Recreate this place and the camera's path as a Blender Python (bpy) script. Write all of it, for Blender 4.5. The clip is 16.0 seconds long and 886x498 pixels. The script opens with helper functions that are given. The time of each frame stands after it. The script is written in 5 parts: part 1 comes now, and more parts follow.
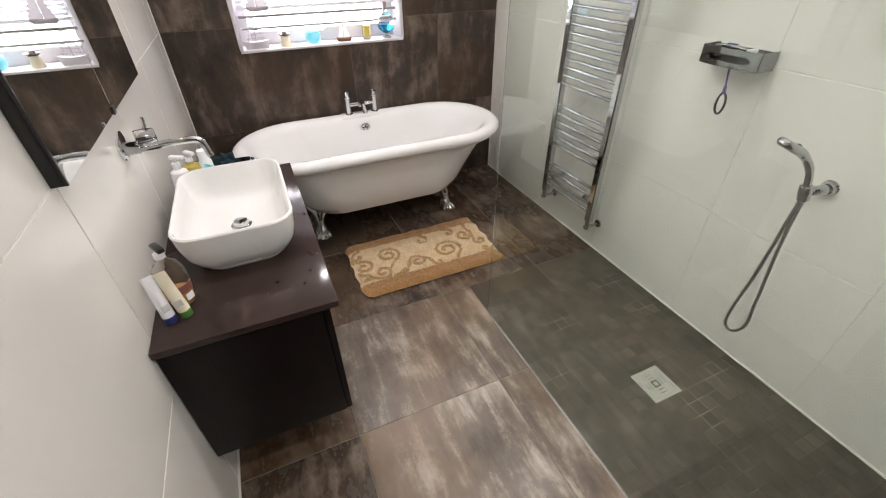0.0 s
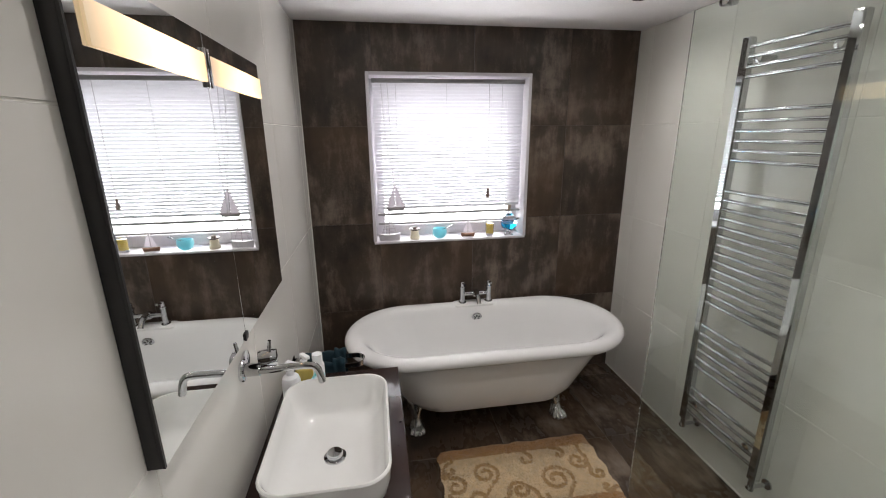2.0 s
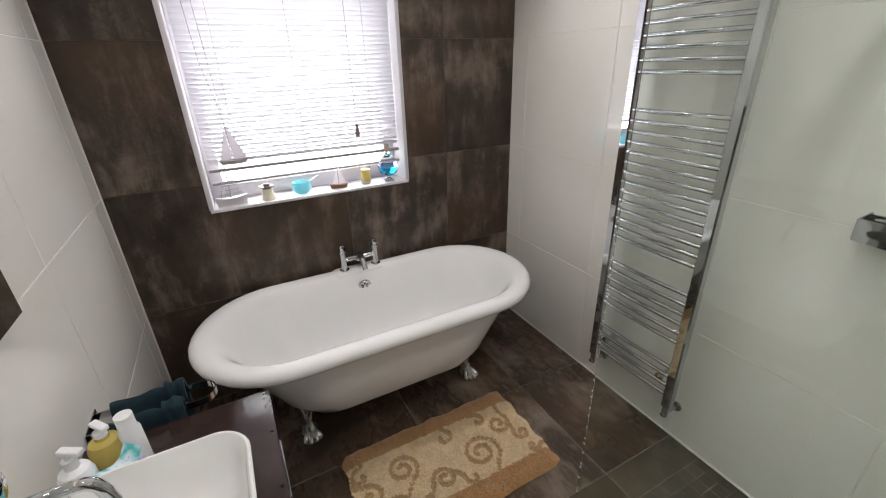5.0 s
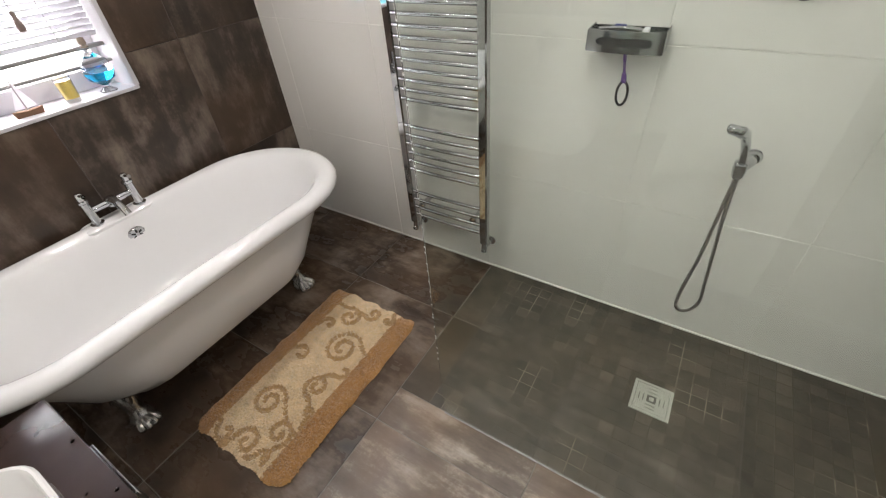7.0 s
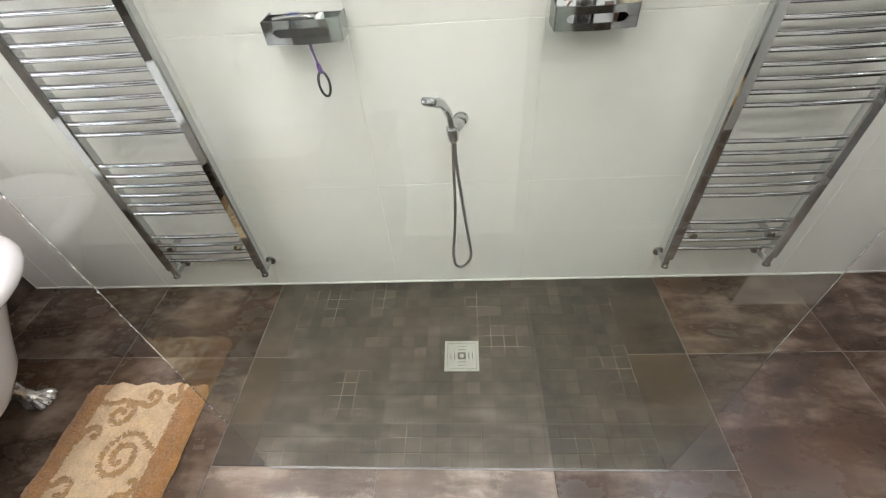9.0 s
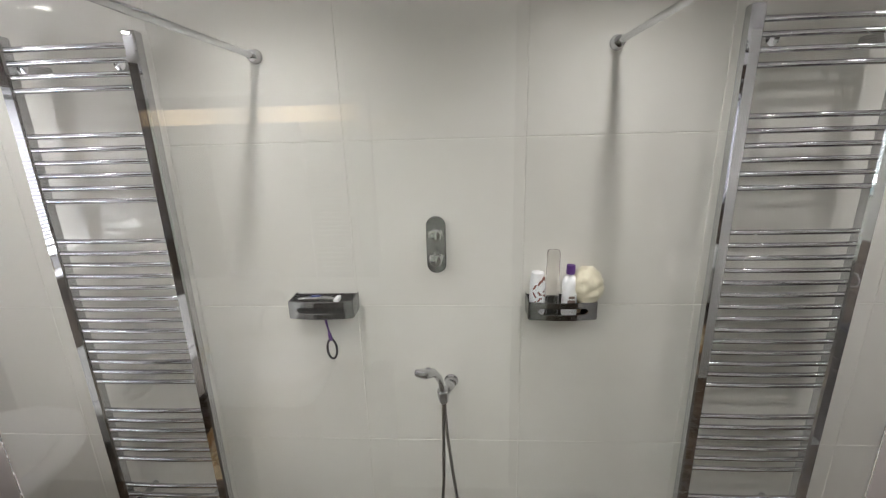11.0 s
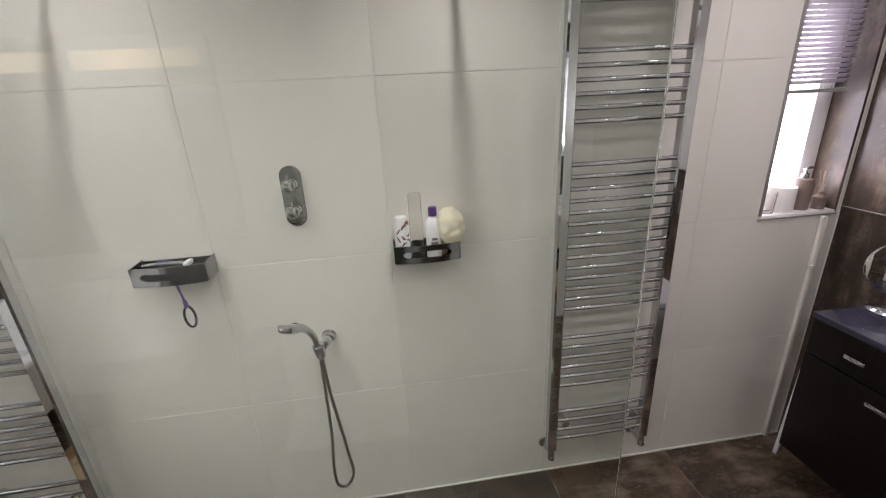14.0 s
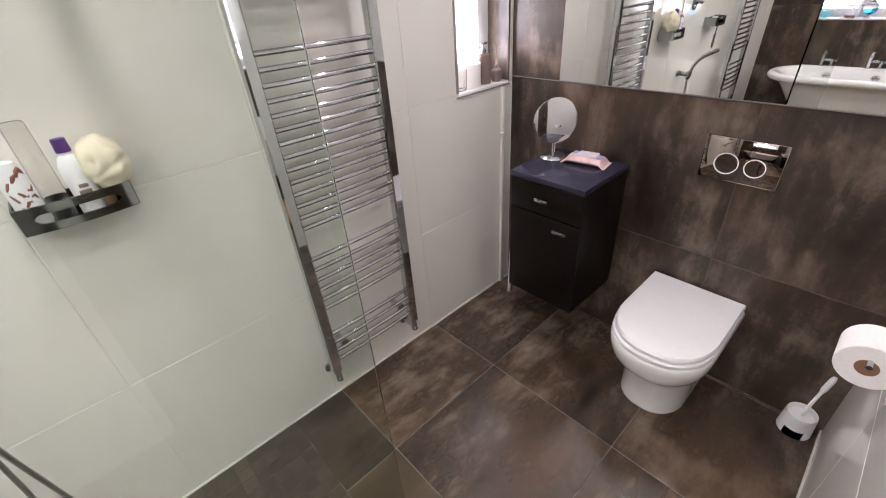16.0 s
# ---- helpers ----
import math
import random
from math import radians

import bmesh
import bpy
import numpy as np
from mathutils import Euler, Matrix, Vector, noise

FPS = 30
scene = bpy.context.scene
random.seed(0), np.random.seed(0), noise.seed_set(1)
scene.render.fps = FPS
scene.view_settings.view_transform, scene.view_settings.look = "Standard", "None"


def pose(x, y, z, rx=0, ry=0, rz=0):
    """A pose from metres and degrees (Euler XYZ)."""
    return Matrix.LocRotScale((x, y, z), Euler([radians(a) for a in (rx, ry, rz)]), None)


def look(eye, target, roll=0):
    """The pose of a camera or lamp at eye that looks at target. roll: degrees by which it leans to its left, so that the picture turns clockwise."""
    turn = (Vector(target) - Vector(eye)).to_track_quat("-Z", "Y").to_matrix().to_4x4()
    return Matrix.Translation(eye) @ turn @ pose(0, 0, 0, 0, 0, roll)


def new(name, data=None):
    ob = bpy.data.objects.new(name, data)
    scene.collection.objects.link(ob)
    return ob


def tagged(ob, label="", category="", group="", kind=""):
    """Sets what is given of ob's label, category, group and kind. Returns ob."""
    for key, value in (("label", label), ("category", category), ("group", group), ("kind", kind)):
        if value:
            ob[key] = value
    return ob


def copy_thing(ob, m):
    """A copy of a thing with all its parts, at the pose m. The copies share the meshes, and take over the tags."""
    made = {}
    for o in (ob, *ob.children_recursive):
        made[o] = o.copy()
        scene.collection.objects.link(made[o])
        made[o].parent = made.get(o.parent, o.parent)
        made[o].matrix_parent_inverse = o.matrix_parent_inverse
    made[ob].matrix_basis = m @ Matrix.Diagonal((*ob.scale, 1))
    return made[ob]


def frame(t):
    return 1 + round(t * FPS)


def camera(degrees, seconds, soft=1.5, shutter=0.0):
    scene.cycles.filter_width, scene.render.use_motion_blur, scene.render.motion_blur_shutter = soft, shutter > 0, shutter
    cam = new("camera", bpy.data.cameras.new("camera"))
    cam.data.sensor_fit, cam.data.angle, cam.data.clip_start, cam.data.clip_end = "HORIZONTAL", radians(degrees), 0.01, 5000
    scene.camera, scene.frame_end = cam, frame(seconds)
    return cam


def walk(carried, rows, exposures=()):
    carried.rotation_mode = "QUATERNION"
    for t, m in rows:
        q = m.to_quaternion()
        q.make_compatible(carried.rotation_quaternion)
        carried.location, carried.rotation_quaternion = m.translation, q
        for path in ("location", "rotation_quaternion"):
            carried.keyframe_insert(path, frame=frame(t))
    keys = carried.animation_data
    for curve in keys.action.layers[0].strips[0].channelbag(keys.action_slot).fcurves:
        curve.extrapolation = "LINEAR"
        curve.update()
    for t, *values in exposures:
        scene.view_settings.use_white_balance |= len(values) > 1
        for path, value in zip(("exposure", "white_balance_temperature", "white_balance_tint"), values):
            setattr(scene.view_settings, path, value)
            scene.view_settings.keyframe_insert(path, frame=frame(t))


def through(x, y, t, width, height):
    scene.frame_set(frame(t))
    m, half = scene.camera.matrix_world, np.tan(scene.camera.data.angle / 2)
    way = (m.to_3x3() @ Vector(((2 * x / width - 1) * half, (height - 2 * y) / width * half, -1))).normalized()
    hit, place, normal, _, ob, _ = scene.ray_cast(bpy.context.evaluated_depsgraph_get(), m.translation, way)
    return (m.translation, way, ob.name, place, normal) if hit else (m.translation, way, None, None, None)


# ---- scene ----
cam = camera(93.8, 16.0, 1.1)
PATH = [
    (0, (-1.675, -2.856, 1.507), (-1.03, -1.374, 0.329), -0.8),
    (0.5, (-1.654, -2.79, 1.54), (-1.083, -1.172, 0.514), -0.4),
    (1, (-1.639, -2.736, 1.581), (-1.163, -1.0, 0.71), -0.4),
    (1.5, (-1.647, -2.678, 1.633), (-1.269, -0.84, 0.943), -0.4),
    (2, (-1.661, -2.577, 1.694), (-1.356, -0.675, 1.156), -0.5),
    (2.5, (-1.671, -2.51, 1.736), (-1.372, -0.582, 1.293), -0.6),
    (3, (-1.663, -2.439, 1.752), (-1.278, -0.519, 1.342), -0.8),
    (3.2, (-1.664, -2.403, 1.749), (-1.227, -0.497, 1.332), -0.8),
    (5.5, (-1.553, -2.057, 1.576), (-0.612, -0.576, 0.615), -2.5),
    (6, (-1.571, -2.029, 1.544), (-0.523, -0.718, 0.456), -3.4),
    (6.5, (-1.535, -2.054, 1.548), (-0.407, -0.913, 0.355), -5.0),
    (7, (-1.533, -2.074, 1.533), (-0.268, -1.197, 0.256), -5.0),
    (7.5, (-1.484, -2.163, 1.497), (-0.145, -1.519, 0.159), -6.5),
    (8, (-1.413, -2.215, 1.512), (-0.065, -1.814, 0.09), -6.8),
    (8.5, (-1.383, -2.238, 1.514), (-0.012, -2.019, 0.074), -5.7),
    (9, (-1.362, -2.268, 1.523), (0.076, -2.142, 0.138), -4.9),
    (9.5, (-1.384, -2.28, 1.544), (0.204, -2.196, 0.331), -4.0),
    (10, (-1.362, -2.29, 1.626), (0.36, -2.217, 0.611), -3.2),
    (10.2, (-1.363, -2.297, 1.654), (0.414, -2.219, 0.739), -2.8),
    (12.3, (-1.449, -2.349, 1.822), (0.532, -2.198, 1.593), -0.8),
    (12.5, (-1.439, -2.363, 1.801), (0.54, -2.218, 1.549), -0.9),
    (13, (-1.414, -2.422, 1.787), (0.539, -2.321, 1.368), -1.1),
    (13.5, (-1.396, -2.488, 1.736), (0.514, -2.507, 1.145), -1.7),
    (14, (-1.412, -2.523, 1.659), (0.454, -2.754, 0.978), -3.0),
    (14.5, (-1.372, -2.556, 1.637), (0.382, -3.061, 0.819), -3.7),
    (15, (-1.328, -2.573, 1.624), (0.253, -3.354, 0.68), -4.1),
    (15.5, (-1.327, -2.639, 1.579), (0.097, -3.607, 0.562), -4.7),
    (16, (-1.331, -2.675, 1.551), (-0.053, -3.782, 0.482), -4.4),
]
walk(cam, [(t, look(eye, target, roll)) for t, eye, target, roll in PATH],
     [(0, 1.00, 6420, 14), (1, 0.57, 6400, 13), (1.5, 0.36, 6380, 13), (2.5, 0.14, 6320, 12), (3, 0.07, 6300, 13), (5.5, 0.52, 6350, 12), (7, 0.80, 6400, 13), (8.5, 1.34, 6300, 14), (9, 1.42, 6220, 15), (10, 1.06, 6220, 18), (12.5, 0.43, 6400, 21), (13, 0.37, 6380, 21), (14, 0.58, 6400, 20), (14.5, 0.79, 6400, 18.5), (15, 0.84, 6400, 18), (16, 1.15, 6350, 18.5)])

# ---- measures of the room (east wall x = 0, window wall y = 0, floor z = 0) ----
WEST, SOUTH, TOP = -2.062, -4.345, 2.29
PARTITION_X, PARTITION_Y = -1.556, -3.42
WIN = (-1.684, -0.697, 1.022, 2.031)     # north window opening: x0, x1, z0, z1
WIN2 = (-4.327, -3.975, 1.145, 2.02)     # east window opening: y0, y1, z0, z1
GLASS_X, GLASS_Y0, GLASS_Y1, GLASS_TOP = -0.862, -2.905, -1.552, 1.980

# ---- light ----
world = bpy.data.worlds.new("sky")
scene.world = world
world.use_nodes = True
wn = world.node_tree.nodes
sky = wn.new("ShaderNodeTexSky")
sky.sky_type, sky.sun_disc = "NISHITA", False
sky.sun_elevation, sky.sun_rotation = radians(35), radians(150)
wn["Background"].inputs["Strength"].default_value = 0.12
world.node_tree.links.new(sky.outputs[0], wn["Background"].inputs["Color"])
sun = new("sun", bpy.data.lights.new("sun", "SUN"))
sun.data.energy, sun.data.angle, sun.data.color = 1.0, radians(10), (1.0, 0.97, 0.92)
sun.matrix_world = look((3, 6, 6), (0, 0, 0))


def area_lamp(name, m, sx, sy, watts, color):
    lamp = new(name, bpy.data.lights.new(name, "AREA"))
    lamp.data.shape, lamp.data.size, lamp.data.size_y = "RECTANGLE", sx, sy
    lamp.data.energy, lamp.data.color = watts, color
    lamp.matrix_world = m
    return lamp


area_lamp("window_daylight", look((-1.18, 0.36, 1.52), (-1.18, -1, 1.52)), 1.25, 1.25, 35, (1.0, 0.985, 0.97))
area_lamp("side_window_daylight", look((0.3, -4.13, 1.6), (-1, -4.13, 1.6)), 0.55, 1.0, 15, (1.0, 0.95, 1.0))
SPOTS = [(x, y) for y in (-0.605, -1.71, -2.765, -3.8) for x in (-0.41, -1.03, -1.64) if not (y < -3 and x < -1.5)]
SPOT_WATTS = 8.3
for sx, sy in SPOTS:
    bulb = new("downlight_beam", bpy.data.lights.new("downlight_beam", "SPOT"))
    bulb.data.energy, bulb.data.color, bulb.data.shadow_soft_size = SPOT_WATTS, (1.0, 0.955, 0.90), 0.025
    bulb.data.spot_size, bulb.data.spot_blend = radians(150), 1.0
    bulb.matrix_world = look((sx, sy, 2.25), (sx, sy - 0.0001, 0))


# ---- materials ----
class Nodes:
    """A node material under construction."""

    def __init__(self, name, **inputs):
        self.mat = bpy.data.materials.new(name)
        self.mat.use_nodes = True
        self.tree = self.mat.node_tree
        self.bsdf = self.tree.nodes["Principled BSDF"]
        self.set(self.bsdf, **inputs)

    def set(self, node, **inputs):
        for key, value in inputs.items():
            socket = node.inputs[key.replace("_", " ")]
            if isinstance(value, bpy.types.NodeSocket):
                self.tree.links.new(value, socket)
            else:
                socket.default_value = value
        return node

    def add(self, kind, **inputs):
        return self.set(self.tree.nodes.new("ShaderNode" + kind), **inputs)

    def coords(self, scale=(1, 1, 1), scatter=0.0):
        at = self.add("TexCoord").outputs["Object"]
        if scatter:
            info = self.add("ObjectInfo").outputs["Random"]
            shift = self.add("VectorMath")
            shift.operation = "SCALE"
            shift.inputs[0].default_value = (7.1, 13.7, 5.3)
            self.set(shift, Scale=info)
            plus = self.add("VectorMath")
            self.tree.links.new(at, plus.inputs[0])
            self.tree.links.new(shift.outputs[0], plus.inputs[1])
            at = plus.outputs[0]
        return self.add("Mapping", Vector=at, Scale=scale).outputs[0]

    def noise(self, vector, scale, detail=5.0, rough=0.6, twist=0.0):
        return self.add("TexNoise", Vector=vector, Scale=scale, Detail=detail, Roughness=rough, Distortion=twist).outputs["Fac"]

    def ramp(self, fac, *stops):
        node = self.add("ValToRGB", Fac=fac)
        bar = node.color_ramp.elements
        while len(bar) < len(stops):
            bar.new(0.5)
        for e, (at, color) in zip(bar, stops):
            e.position, e.color = at, (*color, 1) if len(color) == 3 else color
        return node.outputs["Color"]

    def mix(self, fac, a, b, how="MIX"):
        node = self.add("MixRGB")
        node.blend_type = how
        self.set(node, Fac=fac)
        for n, v in ((1, a), (2, b)):
            if isinstance(v, bpy.types.NodeSocket):
                self.tree.links.new(v, node.inputs[n])
            else:
                node.inputs[n].default_value = (*v, 1)
        return node.outputs[0]

    def level(self, fac, low, high):
        return self.add("MapRange", Value=fac, To_Min=low, To_Max=high).outputs[0]

    def bump(self, height, strength, distance=0.01):
        self.set(self.bsdf, Normal=self.add("Bump", Height=height, Strength=strength, Distance=distance).outputs[0])


def plain(name, color, rough=0.5, metal=0.0, grain=0.0, scale=40.0, vary=0.1, **more):
    """A material of one colour with slight mottling, and relief where grain is given."""
    n = Nodes(name, Roughness=rough, Metallic=metal, **more)
    v = n.coords()
    spots = n.noise(v, scale, 4)
    broad = n.noise(v, 3.0, 3)
    dim = tuple(c * (1 - vary) for c in color)
    lit = tuple(min(1, c * (1 + 0.6 * vary)) for c in color)
    n.set(n.bsdf, Base_Color=n.ramp(n.mix(0.5, broad, spots), (0.3, dim), (0.7, lit)))
    n.set(n.bsdf, Roughness=n.level(broad, rough * 0.85, rough * 1.2))
    if grain:
        n.bump(spots, grain, 0.002)
    return n.mat


def oxide(name, stretch, dark, mid, light, rough, fleck=0.2):
    """Brown porcelain with the streaks and clouds of rusted metal."""
    n = Nodes(name)
    v = n.coords((1, 1, 1), 1.0)
    s = n.coords(stretch, 1.0)
    cloud = n.noise(v, 3.1, 8, 0.60, 0.25)
    streak = n.noise(s, 6.0, 9, 0.64, 0.12)
    grit = n.noise(v, 75, 6, 0.75)
    both = n.mix(0.40, cloud, streak)
    base = n.ramp(both, (0.36, dark), (0.5, mid), (0.67, light))
    flecks = n.ramp(n.mix(0.35, streak, grit), (0.52, (0, 0, 0)), (0.66, (1, 1, 1)))
    base = n.mix(n.level(flecks, 0.0, fleck), base, light)
    warm = n.ramp(n.noise(v, 1.7, 3, 0.5), (0.45, (0, 0, 0)), (0.7, (1, 1, 1)))
    base = n.mix(n.level(warm, 0.0, 0.6), base, (mid[0] * 1.5, mid[1] * 1.18, mid[2] * 0.8))
    n.set(n.bsdf, Base_Color=base, Roughness=n.level(both, rough * 1.25, rough * 0.75))
    n.bump(n.mix(0.4, streak, grit), 0.12, 0.002)
    return n.mat


OX_DARK, OX_MID, OX_LIGHT = (0.014, 0.0095, 0.0065), (0.047, 0.0325, 0.0235), (0.23, 0.18, 0.138)
M_FLOOR = oxide("oxide_floor_tile", (2.2, 0.7, 1), (0.018, 0.012, 0.008), (0.064, 0.045, 0.032), (0.28, 0.225, 0.178), 0.27, 0.14)
# Paler print, with the downlights' pool on the floor put into its colour.
M_FLOOR_PALE_LIT = oxide("oxide_floor_tile_pale_lit", (2.6, 0.5, 1), (0.05, 0.038, 0.028), (0.14, 0.108, 0.082), (0.46, 0.41, 0.345), 0.3, 0.5)
M_SHOWER_TILE = oxide("oxide_shower_tile", (2.2, 0.7, 1), (0.022, 0.018, 0.013), (0.052, 0.044, 0.032), (0.13, 0.110, 0.083), 0.3, 0.1)
M_WALL = oxide("oxide_wall_tile", (1.8, 1.8, 0.5), OX_DARK, OX_MID, OX_LIGHT, 0.36, 0.35)


def mosaic_material():
    n = Nodes("oxide_mosaic")
    v = n.coords((1, 1, 1), 1.0)
    own = n.add("ObjectInfo").outputs["Random"]
    isle = n.add("NewGeometry").outputs["Random Per Island"]
    place = n.add("NewGeometry").outputs["Position"]
    drift = n.noise(place, 4.5, 4, 0.6)
    cloud = n.noise(v, 14, 6, 0.7)
    both = n.add("Math")
    n.tree.links.new(own, both.inputs[0])
    n.tree.links.new(isle, both.inputs[1])
    part_of = n.add("Math")
    part_of.operation = "FRACT"
    n.tree.links.new(both.outputs[0], part_of.inputs[0])
    pick = part_of.outputs[0]
    tone = n.ramp(pick, (0.0, (0.010, 0.0085, 0.0065)), (0.14, (0.032, 0.0275, 0.021)), (0.8, (0.056, 0.049, 0.037)), (1.0, (0.110, 0.095, 0.072)))
    tone = n.mix(0.35, tone, n.ramp(drift, (0.38, (0.020, 0.017, 0.012)), (0.62, (0.098, 0.083, 0.060))))
    tone = n.mix(0.22, tone, n.ramp(cloud, (0.35, (0.025, 0.021, 0.015)), (0.7, (0.13, 0.11, 0.085))))
    n.set(n.bsdf, Base_Color=tone, Roughness=n.level(cloud, 0.5, 0.33))
    n.bump(cloud, 0.2, 0.002)
    return n.mat


def mosaic_grout():
    """Brown joints with pale scale left in patches."""
    n = Nodes("mosaic_grout", Roughness=0.85)
    place = n.add("NewGeometry").outputs["Position"]
    scale = n.noise(place, 3.6, 3, 0.55)
    n.set(n.bsdf, Base_Color=n.ramp(scale, (0.55, (0.056, 0.048, 0.036)), (0.66, (0.22, 0.19, 0.145))))
    return n.mat


M_MOSAIC = mosaic_material()


def ivory_tile():
    n = Nodes("ivory_gloss_tile", IOR=1.5)
    v = n.coords((1, 1, 1), 1.0)
    cloud = n.noise(v, 1.6, 4, 0.5)
    wave = n.noise(v, 7.0, 2, 0.4)
    n.set(n.bsdf, Base_Color=n.ramp(cloud, (0.35, (0.715, 0.698, 0.652)), (0.7, (0.755, 0.738, 0.695))), Roughness=n.level(cloud, 0.045, 0.085))
    n.bump(wave, 0.03, 0.01)
    return n.mat


M_IVORY = ivory_tile()
M_GROUT = plain("grey_grout", (0.20, 0.18, 0.155), 0.85, grain=0.3)
M_GROUT_DARK = plain("brown_grout", (0.10, 0.083, 0.07), 0.85, grain=0.3)
M_GROUT_MOSAIC = mosaic_grout()
M_GROUT_PALE = plain("pale_grout", (0.77, 0.755, 0.705), 0.8, grain=0.2)
M_PAINT = plain("ceiling_paint", (0.86, 0.835, 0.83), 0.75, grain=0.15, scale=120)
M_SEALANT = plain("white_sealant", (0.64, 0.63, 0.59), 0.45)
M_DRAIN = plain("greyed_plastic", (0.38, 0.38, 0.335), 0.45, vary=0.15)
M_UPVC = plain("white_plastic", (0.82, 0.82, 0.84), 0.3, vary=0.03)
M_CERAMIC = plain("white_ceramic", (0.78, 0.78, 0.765), 0.06, vary=0.02, IOR=1.5, Coat_Weight=0.3)
M_ENAMEL = plain("white_bath_acrylic", (0.79, 0.79, 0.785), 0.09, vary=0.01, Coat_Weight=0.3)
M_CHROME = plain("chrome", (0.63, 0.64, 0.655), 0.03, 1.0, vary=0.02)
M_NICKEL = plain("worn_nickel", (0.62, 0.62, 0.60), 0.24, 1.0, grain=0.6, scale=90)
M_SMOKE = plain("smoky_chrome", (0.34, 0.35, 0.35), 0.07, 1.0)
M_POLISHED = plain("polished_shelf_chrome", (0.80, 0.81, 0.82), 0.1, 1.0)
M_SHELF = plain("dark_chrome", (0.42, 0.43, 0.44), 0.08, 1.0)
M_TRAY = plain("tarnished_chrome", (0.17, 0.18, 0.18), 0.16, 1.0)
M_HOSE = plain("ribbed_steel_hose", (0.45, 0.44, 0.43), 0.3, 1.0)
M_BLACK = plain("black_edge", (0.012, 0.011, 0.011), 0.3)


def thin_white(name, color, through):
    """White lacquer on a thin slat that lets some of the daylight through."""
    n = Nodes(name, Base_Color=(*color, 1), Roughness=0.4)
    glow_through = n.add("BsdfTranslucent", Color=(*color, 1))
    both = n.add("MixShader", Fac=through)
    n.tree.links.new(n.bsdf.outputs[0], both.inputs[1])
    n.tree.links.new(glow_through.outputs[0], both.inputs[2])
    n.tree.links.new(both.outputs[0], n.tree.nodes["Material Output"].inputs["Surface"])
    return n.mat


M_SLAT = thin_white("blind_slat_white", (0.74, 0.73, 0.76), 0.16)
M_SAIL_THIN = thin_white("thin_linen_sail", (0.78, 0.75, 0.78), 0.55)
M_SLAT_DARK = plain("blind_slat_mauve", (0.30, 0.27, 0.30), 0.45)
M_RAIL_DARK = plain("blind_rail_grey", (0.28, 0.27, 0.27), 0.4)
M_TOWEL = plain("teal_terry_towel", (0.003, 0.020, 0.030), 0.95, grain=1.0, scale=300)


def printed_cloth():
    n = Nodes("aqua_pink_print", Roughness=0.85)
    v = n.coords()
    n.set(n.bsdf, Base_Color=n.ramp(n.noise(v, 34, 2, 0.4), (0.34, (0.10, 0.50, 0.50)), (0.46, (0.45, 0.72, 0.80)), (0.55, (0.80, 0.84, 0.86)), (0.63, (0.38, 0.55, 0.85)), (0.70, (0.85, 0.45, 0.48))))
    n.bump(n.noise(v, 160, 4), 0.6, 0.002)
    return n.mat


M_CLOTH = printed_cloth()
M_PURPLE = plain("purple_plastic", (0.10, 0.035, 0.20), 0.35)
M_CREAM = plain("cream_plastic", (0.78, 0.72, 0.55), 0.4)
M_PAPER = plain("toilet_paper", (0.86, 0.84, 0.83), 0.95, grain=0.5, scale=150)
M_CARD = plain("brown_card", (0.24, 0.13, 0.08), 0.85)
M_PUFF = plain("cream_net_puff", (0.78, 0.72, 0.56), 0.85, grain=1.0, scale=120)
M_BLUE_CAP = plain("navy_cap", (0.02, 0.035, 0.16), 0.35)
M_GREEN_CAP = plain("green_cap", (0.09, 0.25, 0.05), 0.35)
M_RED = plain("brown_red_print", (0.22, 0.08, 0.06), 0.45)
M_SAIL = plain("linen_sail", (0.56, 0.54, 0.53), 0.9, grain=0.4, scale=200)
M_BOAT = plain("limed_boat_wood", (0.42, 0.39, 0.40), 0.7, grain=0.5, scale=70)
M_FRAME = plain("lavender_white_frame", (0.60, 0.58, 0.61), 0.35, vary=0.04)
M_WOOD = plain("driftwood", (0.32, 0.25, 0.19), 0.7, grain=0.6, scale=70)
M_BRONZE = plain("taupe_ceramic", (0.20, 0.15, 0.13), 0.35)
M_MIRROR = Nodes("mirror_silver", Base_Color=(0.86, 0.88, 0.87, 1), Metallic=1.0, Roughness=0.012).mat


def clear(name, color, rough=0.0, ior=1.47):
    return Nodes(name, Base_Color=(*color, 1), Roughness=rough, IOR=ior, Transmission_Weight=1.0).mat


M_GLASS = clear("shower_glass", (0.885, 0.955, 0.905))
M_PANE = clear("window_glass", (0.97, 0.98, 0.98))
M_BOTTLE = clear("clear_bottle", (0.95, 0.94, 0.92))
M_AQUA = Nodes("aqua_glass", Base_Color=(0.30, 0.70, 0.78, 1), Roughness=0.3, IOR=1.45, Transmission_Weight=0.35).mat
M_BLUE_LIQUID = clear("blue_liquid", (0.01, 0.50, 0.86), 0.0, 1.35)
M_AMBER = Nodes("amber_gel", Base_Color=(0.74, 0.60, 0.17, 1), Roughness=0.18, Transmission_Weight=0.35, IOR=1.36).mat
M_PINK_LIQUID = Nodes("amber_pink_soap", Base_Color=(0.62, 0.33, 0.14, 1), Roughness=0.15, Transmission_Weight=0.4, IOR=1.36).mat


def glow(name, color, strength):
    n = Nodes(name, Base_Color=(0.3, 0.3, 0.3, 1), Roughness=0.4)
    n.set(n.bsdf, Emission_Color=(*color, 1), Emission_Strength=strength)
    return n.mat




